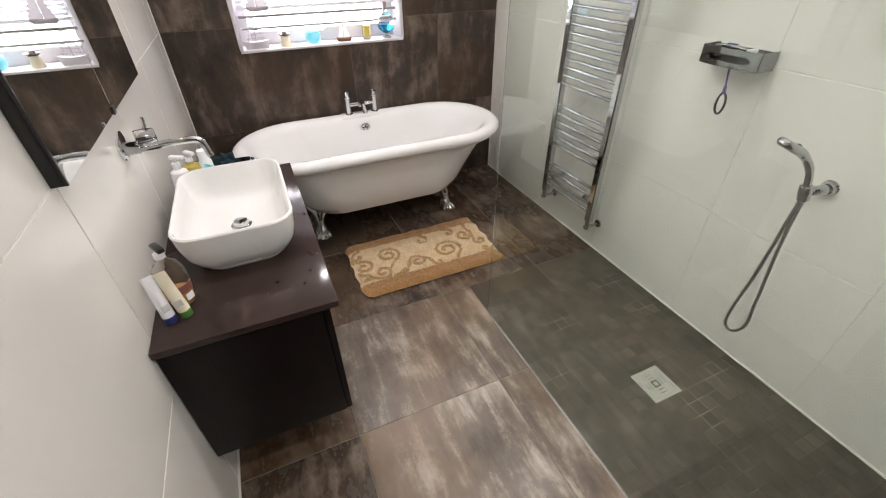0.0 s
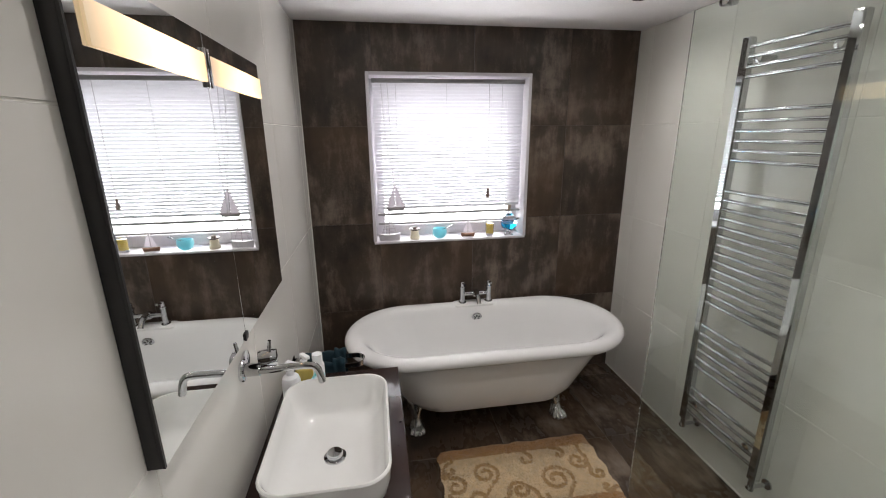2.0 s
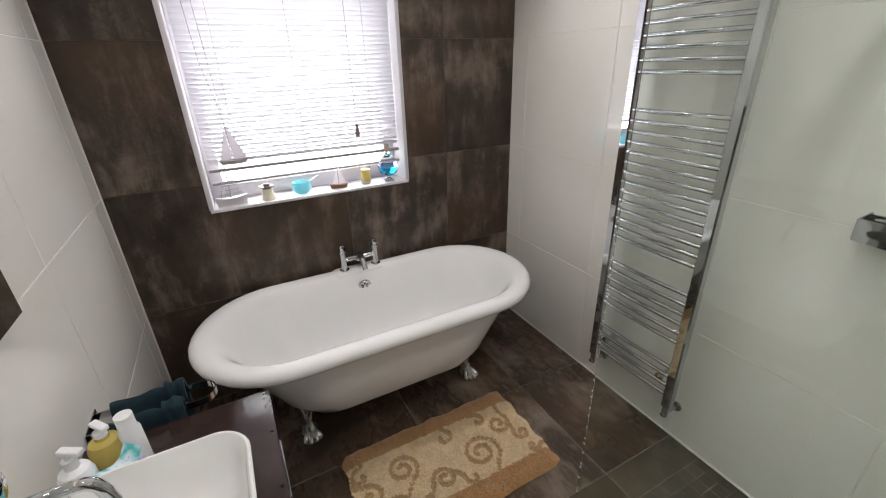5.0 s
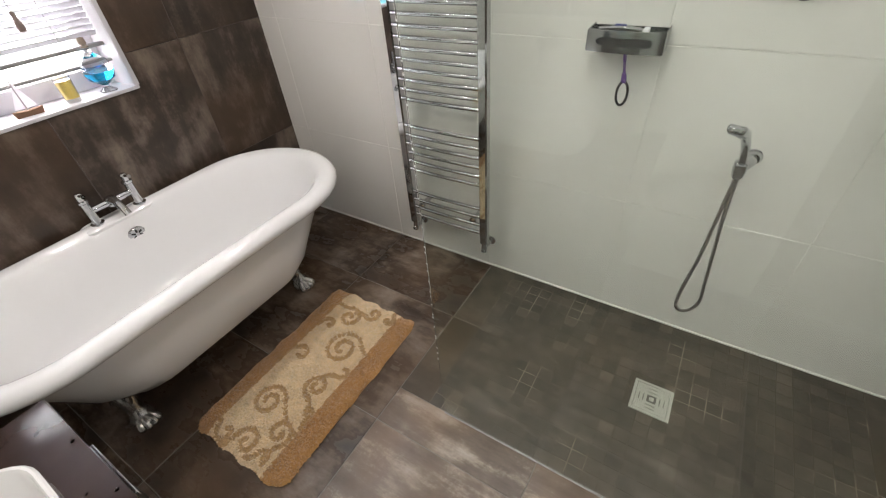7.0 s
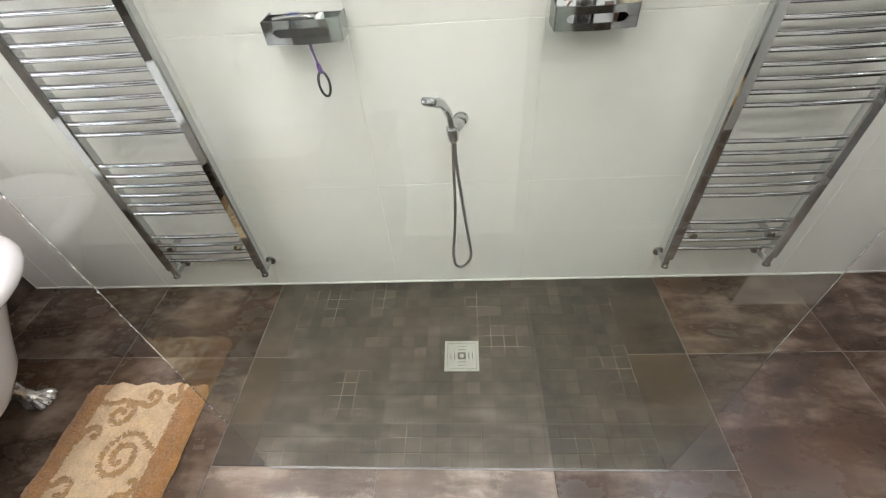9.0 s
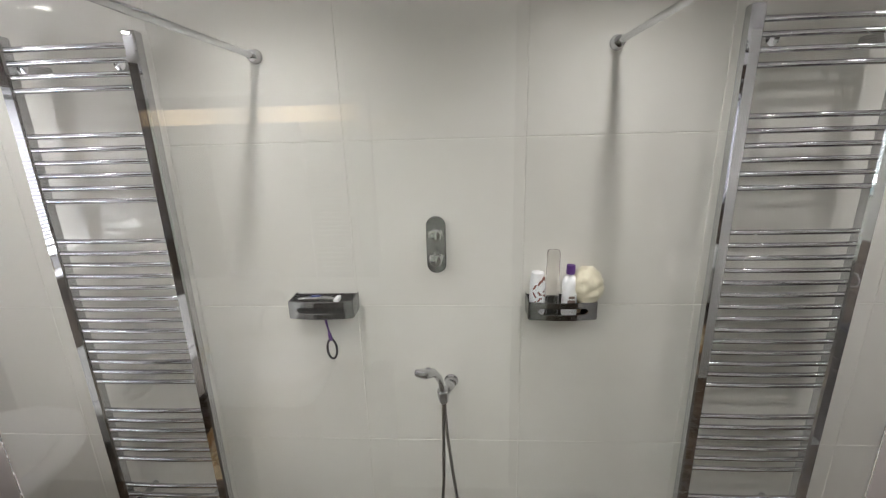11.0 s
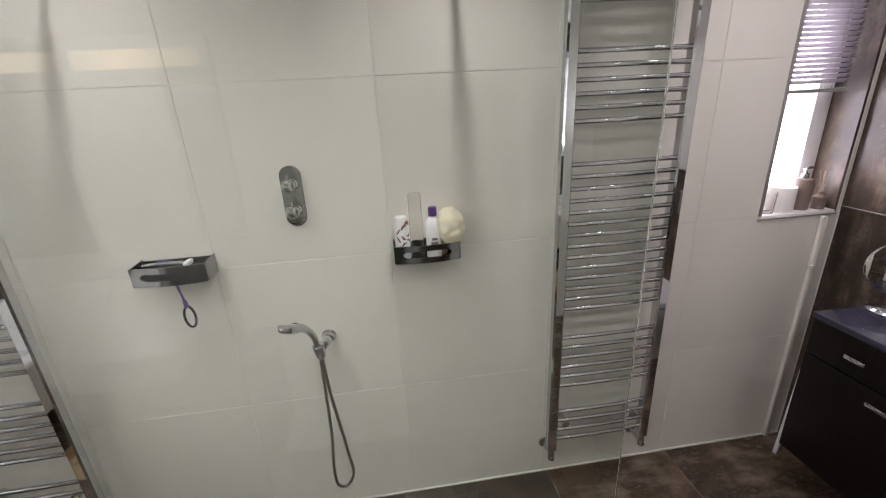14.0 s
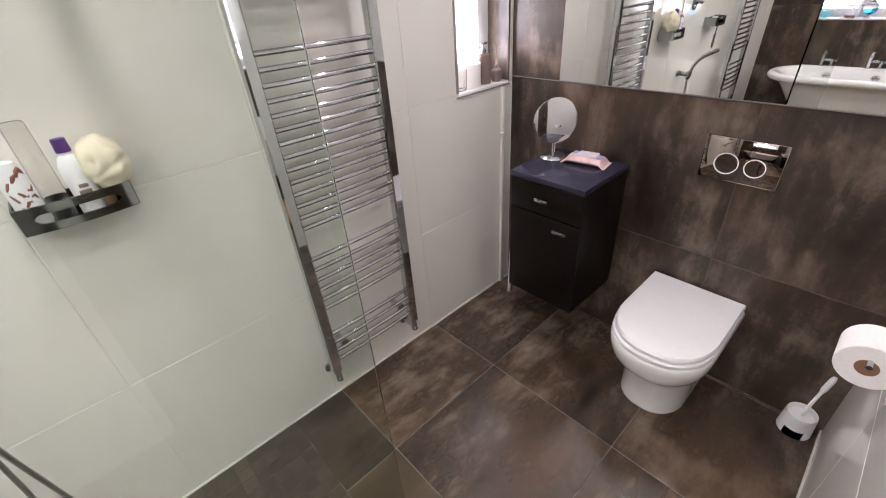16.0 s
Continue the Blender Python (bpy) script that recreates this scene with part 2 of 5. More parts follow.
def strip_lamp():
    """Frosted strip, brightest over the tube behind it and weaker towards its ends."""
    n = Nodes("warm_light_strip", Base_Color=(0.3, 0.3, 0.3, 1), Roughness=0.4)
    along = n.add("SeparateXYZ", Vector=n.add("TexCoord").outputs["Generated"]).outputs["Y"]
    level = n.ramp(along, (0.0, (0.20,) * 3), (0.62, (1.0,) * 3), (1.0, (0.42,) * 3))
    n.set(n.bsdf, Emission_Color=(1.0, 0.70, 0.36, 1), Emission_Strength=n.level(level, 0.0, 2.4))
    return n.mat


M_BAR = strip_lamp()
M_BULB = glow("downlight_bulb", (1.0, 0.94, 0.84), 40.0)


def dark_wood():
    n = Nodes("wenge_veneer", Specular_IOR_Level=0.16)
    v = n.coords((9, 9, 0.7))
    grain = n.noise(v, 9, 6, 0.7, 0.4)
    n.set(n.bsdf, Base_Color=n.ramp(grain, (0.35, (0.004, 0.003, 0.0026)), (0.7, (0.011, 0.0075, 0.0065))), Roughness=n.level(grain, 0.42, 0.3))
    n.bump(grain, 0.12, 0.002)
    return n.mat


def worktop_material():
    n = Nodes("brown_gloss_worktop", Specular_IOR_Level=0.27)
    v = n.coords()
    cloud, wet = n.noise(v, 5, 4, 0.6), n.noise(v, 14, 3, 0.5, 0.6)
    n.set(n.bsdf, Base_Color=n.ramp(cloud, (0.3, (0.026, 0.016, 0.014)), (0.75, (0.042, 0.027, 0.023))), Roughness=n.level(wet, 0.08, 0.18))
    n.bump(wet, 0.05, 0.003)
    return n.mat


def pile(name, color):
    n = Nodes(name, Roughness=0.95, Sheen_Weight=0.4)
    v = n.coords()
    tuft, clump = n.noise(v, 260, 4, 0.7), n.noise(v, 26, 4, 0.6)
    n.set(n.bsdf, Base_Color=n.ramp(n.mix(0.5, tuft, clump), (0.3, tuple(c * 0.62 for c in color)), (0.7, tuple(min(1, c * 1.15) for c in color))))
    n.bump(tuft, 0.9, 0.006)
    return n.mat


M_WENGE, M_WORKTOP = dark_wood(), worktop_material()
M_PILE_TAN, M_PILE_CREAM, M_PILE_SWIRL = pile("tan_pile", (0.46, 0.235, 0.07)), pile("cream_pile", (0.80, 0.61, 0.36)), pile("brown_swirl_pile", (0.50, 0.30, 0.115))


# ---- shapes: each gives (verts, faces) ----
def box(x0, y0, z0, x1, y1, z1, bevel=0.0, seg=2):
    bm = bmesh.new()
    bmesh.ops.create_cube(bm, size=1)
    for v in bm.verts:
        v.co = Vector((x0 if v.co.x < 0 else x1, y0 if v.co.y < 0 else y1, z0 if v.co.z < 0 else z1))
    if bevel:
        bmesh.ops.bevel(bm, geom=bm.edges[:], offset=bevel, segments=seg, profile=0.5, affect="EDGES")
    return from_bm(bm)


def from_bm(bm):
    bm.verts.index_update()
    out = [v.co.copy() for v in bm.verts], [tuple(v.index for v in f.verts) for f in bm.faces]
    bm.free()
    return out


def loft(rings, close_start=True, close_end=True):
    """Skins closed rings of equal length, in order."""
    n = len(rings[0])
    verts = [Vector(p) for r in rings for p in r]
    faces = [(a * n + i, a * n + (i + 1) % n, (a + 1) * n + (i + 1) % n, (a + 1) * n + i) for a in range(len(rings) - 1) for i in range(n)]
    if close_start:
        faces.append(tuple(range(n))[::-1])
    if close_end:
        faces.append(tuple(range((len(rings) - 1) * n, len(rings) * n)))
    return verts, faces


def circle(c, r, n, x=(1, 0, 0), y=(0, 1, 0)):
    c, x, y = Vector(c), Vector(x), Vector(y)
    return [c + x * (r * math.cos(2 * math.pi * i / n)) + y * (r * math.sin(2 * math.pi * i / n)) for i in range(n)]


def lathe(profile, n=24, at=(0, 0, 0)):
    """Turns a profile of (radius, height) about the z axis."""
    rings = [circle((at[0], at[1], at[2] + z), max(r, 1e-4), n) for r, z in profile]
    return loft(rings)


def sweep(points, r, n=10, squash=1.0):
    """A tube along points; r may be one radius or one for each point."""
    pts = [Vector(p) for p in points]
    radii = r if isinstance(r, (list, tuple)) else [r] * len(pts)
    rings, side = [], None
    for i, p in enumerate(pts):
        way = (pts[min(i + 1, len(pts) - 1)] - pts[max(i - 1, 0)]).normalized()
        side = way.orthogonal().normalized() if side is None else (side - way * side.dot(way)).normalized()
        rings.append(circle(p, radii[i], n, side, way.cross(side) * squash))
    return loft(rings)


def bend(points, steps=8):
    """A smooth curve through the points (Catmull-Rom)."""
    p = [Vector(q) for q in points]
    p = [p[0] * 2 - p[1], *p, p[-1] * 2 - p[-2]]
    out = []
    for i in range(1, len(p) - 2):
        for k in range(steps):
            t = k / steps
            out.append(0.5 * (2 * p[i] + (p[i + 1] - p[i - 1]) * t + (2 * p[i - 1] - 5 * p[i] + 4 * p[i + 1] - p[i + 2]) * t * t
                              + (3 * p[i] - p[i - 1] - 3 * p[i + 1] + p[i + 2]) * t ** 3))
    return out + [p[-2]]


def round_rect(x0, y0, x1, y1, r, z, n=6):
    out = []
    for cx, cy, a in ((x1 - r, y1 - r, 0), (x0 + r, y1 - r, 90), (x0 + r, y0 + r, 180), (x1 - r, y0 + r, 270)):
        for k in range(n + 1):
            t = radians(a + 90 * k / n)
            out.append(Vector((cx + r * math.cos(t), cy + r * math.sin(t), z)))
    return out


def moved(shape, m):
    return [m @ v for v in shape[0]], shape[1]


def mesh_of(name, shapes, mat, smooth=True):
    verts, faces = [], []
    for vs, fs in shapes:
        k = len(verts)
        verts += vs
        faces += [tuple(i + k for i in f) for f in fs]
    me = bpy.data.meshes.new(name)
    me.from_pydata(verts, [], faces)
    bm = bmesh.new()
    bm.from_mesh(me)
    bmesh.ops.recalc_face_normals(bm, faces=bm.faces[:])
    bm.to_mesh(me)
    bm.free()
    me.materials.append(mat)
    if smooth:
        me.shade_smooth()
        me.set_sharp_from_angle(angle=radians(38))
    return me


def part(name, shapes, mat, parent, label="", smooth=True):
    """One mesh object under a thing or a part."""
    shapes = shapes if isinstance(shapes, list) else [shapes]
    ob = new(name, mesh_of(name, shapes, mat, smooth))
    ob.parent = parent
    return tagged(ob, label)


def thing(name, label, category, at=(0, 0, 0), turn=0.0, group="", kind=""):
    ob = new(name)
    ob.matrix_world = pose(*at, 0, 0, turn)
    ob.empty_display_size = 0.05
    return tagged(ob, label, category, group, kind)


def solid(name, shapes, mat, label, category, group="", kind=""):
    shapes = shapes if isinstance(shapes, list) else [shapes]
    return tagged(new(name, mesh_of(name, shapes, mat)), label, category, group, kind)


# ---- the setting ----
ROWS_Z = (0.0, 0.575, 1.153, 1.735, TOP)
GRID_Y = (SOUTH, -4.30, -3.702, -3.106, -2.509, -1.914, -1.318, -0.722, -0.125, 0.0)


def minus(rects, hole):
    out = []
    for a0, b0, a1, b1 in rects:
        h0, k0, h1, k1 = max(a0, hole[0]), max(b0, hole[1]), min(a1, hole[2]), min(b1, hole[3])
        if h0 >= h1 or k0 >= k1:
            out.append((a0, b0, a1, b1))
            continue
        for r in ((a0, b0, h0, b1), (h1, b0, a1, b1), (h0, b0, h1, k0), (h0, k1, h1, b1)):
            if r[2] - r[0] > 1e-4 and r[3] - r[1] > 1e-4:
                out.append(r)
    return out


def slab(r, place, inset, depth):
    """A tile over the rectangle r; place maps (across, up, behind) into the room."""
    a0, b0, a1, b1 = r
    rings = []
    for k, w in ((0, depth), (0, inset), (inset, 0)):
        rings.append([Vector(place(a, b, w)) for a, b in ((a0 + k, b0 + k), (a1 - k, b0 + k), (a1 - k, b1 - k), (a0 + k, b1 - k))])
    return loft(rings)


def tile_rects(us, vs, holes, parent, place, mat, gap=0.0016, depth=0.008):
    for a0, a1 in zip(us, us[1:]):
        for b0, b1 in zip(vs, vs[1:]):
            tile_rect((a0 + gap, b0 + gap, a1 - gap, b1 - gap), holes, parent, place, mat, depth)


def tile_rect(whole, holes, parent, place, mat, depth=0.008):
    if whole[2] - whole[0] < 0.004 or whole[3] - whole[1] < 0.004:
        return
    rects = [whole]
    for hole in holes:
        rects = minus(rects, hole)
    if rects:
        part("tile", [slab(r, place, 0.0012 if len(rects) == 1 else 0.0, depth) for r in rects], mat, parent, smooth=False)


def backing(name, rects, place, mat, depth, front=0.0022):
    """A wall's body with its openings, behind the face of its tiles."""
    shapes = [loft([[Vector(place(a, b, w)) for a, b in ((r[0], r[1]), (r[2], r[1]), (r[2], r[3]), (r[0], r[3]))] for w in (front, depth)]) for r in rects]
    return tagged(new(name, mesh_of(name, shapes, mat, False)), kind="structure")


def on_north(a, b, w):
    return a, w, b


def on_east(a, b, w):
    return w, a, b


def on_west(a, b, w):
    return WEST - w, a, b


def on_south(a, b, w):
    return a, SOUTH - w, b


def on_partition(a, b, w):
    return PARTITION_X - w, a, b


def on_partition_end(a, b, w):
    return a, PARTITION_Y - w, b


def on_floor(a, b, w):
    return a, b, -w


hole_n, hole_e = (WIN[0], WIN[2], WIN[1], WIN[3]), (WIN2[0], WIN2[2], WIN2[1], WIN2[3])
wall_north = backing("wall_north", minus([(WEST - 0.2, -0.1, 0.2, TOP + 0.1)], hole_n), on_north, M_GROUT_DARK, 0.26)
wall_east = backing("wall_east", minus([(SOUTH - 0.2, -0.1, 0.0, TOP + 0.1)], hole_e), on_east, M_GROUT_PALE, 0.24)
wall_west = backing("wall_west", [(SOUTH - 0.2, -0.1, 0.0, TOP + 0.1)], on_west, M_GROUT_PALE, 0.15)
wall_south = backing("wall_south", [(WEST, -0.1, 0.0, TOP + 0.1)], on_south, M_GROUT_DARK, 0.15)
wall_partition = backing("wall_partition", [(SOUTH + 0.001, 0.0, PARTITION_Y - 0.003, TOP)], on_partition, M_GROUT_PALE, 0.12)
wall_partition_return = backing("wall_partition_return", [(WEST + 0.001, 0.0, PARTITION_X - 0.003, TOP)], on_partition_end, M_GROUT_PALE, 0.12)
ceiling = tagged(new("ceiling", mesh_of("ceiling", [box(WEST - 0.2, SOUTH - 0.2, TOP, 0.24, 0.26, TOP + 0.12)], M_PAINT)), kind="structure")
floor = tagged(new("floor", mesh_of("floor", [box(WEST - 0.2, SOUTH - 0.2, -0.15, 0.24, 0.26, -0.0022)], M_GROUT)), kind="structure")
ground = tagged(new("ground", mesh_of("ground", [box(-60, -60, -3.2, 60, 60, -3.0)], plain("garden_grass", (0.07, 0.10, 0.03), 0.9, grain=0.5))), kind="structure")

# a bead of white sealant where the pale walls meet the floor
sealant = tagged(new("trim", mesh_of("trim", [
    box(-0.007, SOUTH, -0.002, 0.002, 0.0, 0.006, 0.002, 1), box(PARTITION_X - 0.002, SOUTH, -0.002, PARTITION_X + 0.006, PARTITION_Y, 0.006, 0.002, 1),
    box(WEST - 0.002, PARTITION_Y, -0.002, WEST + 0.006, 0, 0.006, 0.002, 1),
    box(-0.005, -0.005, 0.0, 0.002, 0.002, TOP, 0.0015, 1), box(WEST - 0.002, -0.005, 0.0, WEST + 0.005, 0.002, TOP, 0.0015, 1),
    box(-0.003, SOUTH - 0.002, 0.0, 0.002, SOUTH + 0.0025, 1.14, 0.001, 1)], M_SEALANT)), kind="structure")


# ---- windows ----
def window_north():
    x0, x1, z0, z1 = WIN
    w = thing("window_1", "", "", kind="structure")
    d, t = 0.20, 0.014
    part("reveal_lining", [box(x0 - 0.002, 0.004, z0, x0 + t, d, z1), box(x1 - t, 0.004, z0, x1 + 0.002, d, z1), box(x0 + t, 0.004, z1 - t, x1 - t, d, z1 + 0.002)], M_FRAME, w)
    part("window_sill", box(x0 - 0.002, -0.006, z0 - 0.004, x1 + 0.002, d, z0 + 0.010, 0.003), M_FRAME, w, "white glossy sill")
    part("edge_trim", [box(x0 - 0.006, -0.006, z0 + 0.011, x0 + 0.013, 0.006, z1 + 0.006, 0.002), box(x1 - 0.013, -0.006, z0 + 0.011, x1 + 0.006, 0.006, z1 + 0.006, 0.002),
                       box(x0 + 0.0135, -0.006, z1 - 0.013, x1 - 0.0135, 0.006, z1 + 0.006, 0.002)], M_FRAME, w)
    f0, f1 = d - 0.045, d + 0.015
    part("window_frame", [box(x0 + t, f0, z0 + 0.01, x0 + 0.075, f1, z1 - t, 0.006), box(x1 - 0.075, f0, z0 + 0.01, x1 - t, f1, z1 - t, 0.006),
                          box(x0 + 0.075, f0, z0 + 0.01, x1 - 0.075, f1, z0 + 0.085, 0.006), box(x0 + 0.075, f0, z1 - 0.08, x1 - 0.075, f1, z1 - t, 0.006)], M_FRAME, w)
    for a, b in ((z0 + 0.085, z1 - 0.08),):
        pane = part("pane", box(x0 + 0.07, d - 0.012, a, x1 - 0.07, d - 0.006, b), M_PANE, w)
        pane.visible_shadow = False


def window_east():
    y0, y1, z0, z1 = WIN2
    w = thing("window_2", "", "", kind="structure")
    d = 0.15
    part("reveal_lining", [box(0.001, y1 - 0.010, z0, d, y1 + 0.002, z1), box(0.001, y0, z1 - 0.01, d, y1 - 0.010, z1 + 0.002)], M_IVORY, w)
    part("reveal_lining", [box(0.001, y0 - 0.002, z0, d, y0 + 0.010, z1 - 0.01)], M_WALL, w, "brown tiled reveal")
    part("window_sill", box(-0.004, y0 + 0.010, z0 - 0.003, d, y1 - 0.010, z0 + 0.010, 0.002), M_UPVC, w)
    part("edge_trim", [box(-0.005, y1 - 0.008, z0 + 0.0105, 0.006, y1 + 0.004, z1, 0.001), box(-0.0065, y0, z0 - 0.008, 0.004, y1 + 0.004, z0 - 0.0035, 0.001)], M_RAIL_DARK, w)
    f0 = d - 0.03
    part("window_frame", [box(f0, y1 - 0.075, z0 + 0.01, d + 0.02, y1 - 0.010, z1 - 0.01, 0.005), box(f0, y0 + 0.012, z0 + 0.01, d + 0.02, y0 + 0.085, z1 - 0.01, 0.005),
                          box(f0, y0 + 0.085, z0 + 0.01, d + 0.02, y1 - 0.075, z0 + 0.075, 0.005), box(f0, y0 + 0.085, z1 - 0.075, d + 0.02, y1 - 0.075, z1 - 0.01, 0.005)], M_UPVC, w)
    pane = part("pane", box(d - 0.006, y0 + 0.08, z0 + 0.07, d, y1 - 0.07, z1 - 0.07), M_PANE, w)
    pane.visible_shadow = False


window_north()
window_east()


def slat_shape(length, width, tilt, rise):
    """A curved slat along x, in its own place."""
    rings = []
    for x in (0.0, length):
        ring = []
        for side in (1, -1):
            for k in range(5):
                u = (k / 4 - 0.5) * side
                ring.append(Vector((x, u * width, rise * (1 - 4 * u * u) + 0.0004 * side)))
        rings.append(ring)
    return moved(loft(rings), pose(0, 0, 0, tilt, 0, 0))


def venetian_blind(name, label, length, drop, at, turn, slat_mat, rail_mat, tilt, pitch=0.0205, cords=(), depth=0.024):
    b = thing(name, label, "blind", at, turn)
    part("headrail", box(0, -0.014, -0.026, length, 0.014, 0, 0.002), rail_mat, b)
    count = int((drop - 0.05) / pitch)
    me = mesh_of("slat", [slat_shape(length - 0.008, depth, tilt, 0.002)], slat_mat)
    for k in range(count):
        s = new("slat", me)
        s.parent, s.location = b, (0.004, 0, -0.036 - k * pitch)
    part("bottom_rail", box(0.002, -0.013, -drop, length - 0.002, 0.013, -drop + 0.014, 0.003), rail_mat, b)
    for c in cords:
        part("ladder_cord", [sweep([(c, -0.0135, -0.02), (c, -0.0135, -drop + 0.01)], 0.0009, 5), sweep([(c, 0.0135, -0.02), (c, 0.0135, -drop + 0.01)], 0.0009, 5)], M_RAIL_DARK, b)
    return b


blind = venetian_blind("venetian_blind", "white aluminium venetian blind lowered over the bath window", 0.945, 0.822, (-1.656, 0.075, 2.010), 0, M_SLAT, M_RAIL_DARK, -52, cords=(0.14, 0.45, 0.80))
part("stacked_slats", [box(0.003, -0.012, -0.882, 0.942, 0.012, -0.870, 0.003)], M_RAIL_DARK, blind)
part("pull_cord", sweep([(0.715, -0.02, -0.02), (0.716, -0.024, -0.66)], 0.0012, 5), M_RAIL_DARK, blind)
part("cord_pull", moved(lathe([(0.004, 0.03), (0.007, 0.024), (0.008, 0.0), (0.012, -0.005), (0.013, -0.032), (0.008, -0.036)], 12), pose(0.716, -0.024, -0.69)), M_BRONZE, blind, "taupe bell-shaped cord pull")
part("pull_cord", sweep([(0.09, -0.02, -0.02), (0.11, -0.03, -0.56)], 0.0012, 5), M_RAIL_DARK, blind)
venetian_blind("venetian_blind", "mauve-grey venetian blind half raised in the small window", 0.34, 0.40, (0.07, -4.305, 2.01), 90, M_SLAT_DARK, M_RAIL_DARK, 35, 0.018, (0.08, 0.26))


# ---- ceiling lamps ----
def downlight(x, y):
    d = thing("downlight", "recessed chrome ceiling downlight, lit", "ceiling light", (x, y, TOP), 0, "ceiling downlights")
    part("ring", lathe([(0.020, -0.0002), (0.045, -0.0002), (0.046, -0.003), (0.041, -0.006), (0.032, -0.005), (0.023, -0.002)], 28), M_CHROME, d)
    part("bulb", lathe([(0.0, -0.0005), (0.022, -0.0005), (0.022, -0.003), (0.015, -0.0045), (0.0, -0.005)], 20), M_BULB, d, "glowing warm white bulb")
    return d


first_light = downlight(*SPOTS[0])
for sx, sy in SPOTS[1:]:
    copy_thing(first_light, pose(sx, sy, TOP))


# ---- bath ----
def stadium(hx, hy, z, n=14, cx=0.0, cy=0.0):
    out, r = [], hy
    for side, a0 in ((1, -90), (-1, 90)):
        for k in range(n + 1):
            t = radians(a0 + 180 * k / n)
            out.append(Vector((cx + side * (hx - r) + r * math.cos(t), cy + r * math.sin(t), z)))
    return out


def bath_foot():
    rings = []
    for x, y, z, rx, ry in ((0.03, 0.02, 0.215, 0.075, 0.028), (0.02, 0.005, 0.185, 0.07, 0.034), (0.008, -0.012, 0.155, 0.042, 0.034), (0.0, -0.03, 0.125, 0.028, 0.028),
                            (-0.003, -0.042, 0.09, 0.022, 0.023), (-0.003, -0.046, 0.06, 0.024, 0.026), (-0.003, -0.056, 0.035, 0.034, 0.042), (-0.003, -0.060, 0.015, 0.036, 0.048), (-0.003, -0.060, 0.0, 0.03, 0.042)):
        rings.append([(x + rx * math.cos(a) * (1 + 0.08 * math.cos(6 * a)), y + ry * math.sin(a), z) for a in [2 * math.pi * k / 20 for k in range(20)]])
    toes = []
    for k in range(4):
        a = radians(-126 + 24 * k)
        c, s = math.cos(a), math.sin(a)
        toes.append(sweep(bend([(-0.003 + 0.02 * c, -0.05 + 0.02 * s, 0.045), (-0.003 + 0.042 * c, -0.055 + 0.045 * s, 0.034), (-0.003 + 0.05 * c, -0.058 + 0.056 * s, 0.008)], 4), [0.010] * 4 + [0.011] * 4 + [0.006], 8))
    leaf = sweep(bend([(0.02, -0.022, 0.20), (0.008, -0.045, 0.165), (0.0, -0.058, 0.115)], 5), [0.02] * 5 + [0.012] * 5 + [0.006], 8, 0.5)
    return [loft(rings), leaf, *toes]


def bathtub():
    b = thing("bathtub", "white freestanding roll-top bath on claw feet below the window", "bathtub", (-1.058, -0.412, 0))
    outer = [(0.36, 0.15, 0.196), (0.43, 0.195, 0.198), (0.495, 0.235, 0.215), (0.55, 0.265, 0.275), (0.61, 0.290, 0.38), (0.685, 0.309, 0.49), (0.735, 0.320, 0.545)]
    roll = [(0.777 + 0.042 * math.cos(a), 0.336 + 0.042 * math.cos(a), 0.583 + 0.034 * math.sin(a)) for a in [radians(-125 + 218 * k / 12) for k in range(13)]]
    inner = [(0.752, 0.314, 0.614), (0.735, 0.302, 0.607), (0.715, 0.290, 0.592), (0.692, 0.277, 0.565), (0.664, 0.262, 0.525), (0.633, 0.248, 0.47), (0.603, 0.235, 0.40), (0.570, 0.216, 0.335), (0.525, 0.19, 0.283), (0.46, 0.15, 0.245), (0.34, 0.085, 0.226), (0.10, 0.012, 0.222)]
    part("tub", loft([stadium(*r, 18) for r in outer + roll + inner]), M_ENAMEL, b)
    part("tap_ledge", loft([round_rect(-0.150, 0.292, 0.150, 0.380, 0.042, z) for z in (0.57, 0.606)] + [round_rect(-0.140, 0.299, 0.140, 0.374, 0.037, 0.6125)]), M_ENAMEL, b)
    for sx, sy in ((-1, -1), (1, -1), (-1, 1), (1, 1)):
        m = Matrix.Translation((sx * 0.43, sy * 0.018, 0)) @ Matrix.Diagonal((-sx * 1.2, -sy * 1.25, 1.0, 1))
        part("foot", [moved(s, m) for s in bath_foot()], M_NICKEL, b, "worn chrome ball-and-claw foot")
    ov = part("overflow", [moved(lathe([(0.0, 0.0), (0.034, 0.0), (0.036, 0.004), (0.030, 0.009), (0.0, 0.010)], 24), pose(0.006, 0.2700, 0.530, 99))], M_CHROME, b, "round chrome overflow with slots")
    for k in range(6):
        a = radians(60 * k + 30)
        part("slot", moved(box(0.008, -0.0035, 0.0095, 0.024, 0.0035, 0.0112, 0.001, 1), pose(0.006, 0.2700, 0.530, 99) @ pose(0, 0, 0, 0, 0, math.degrees(a))), M_BLACK, ov)
    part("waste", lathe([(0.0, 0.0), (0.032, 0.0), (0.034, 0.004), (0.02, 0.007), (0.0, 0.008)], 20, (0.0, 0.1, 0.222)), M_CHROME, b)
    return b


bathtub()


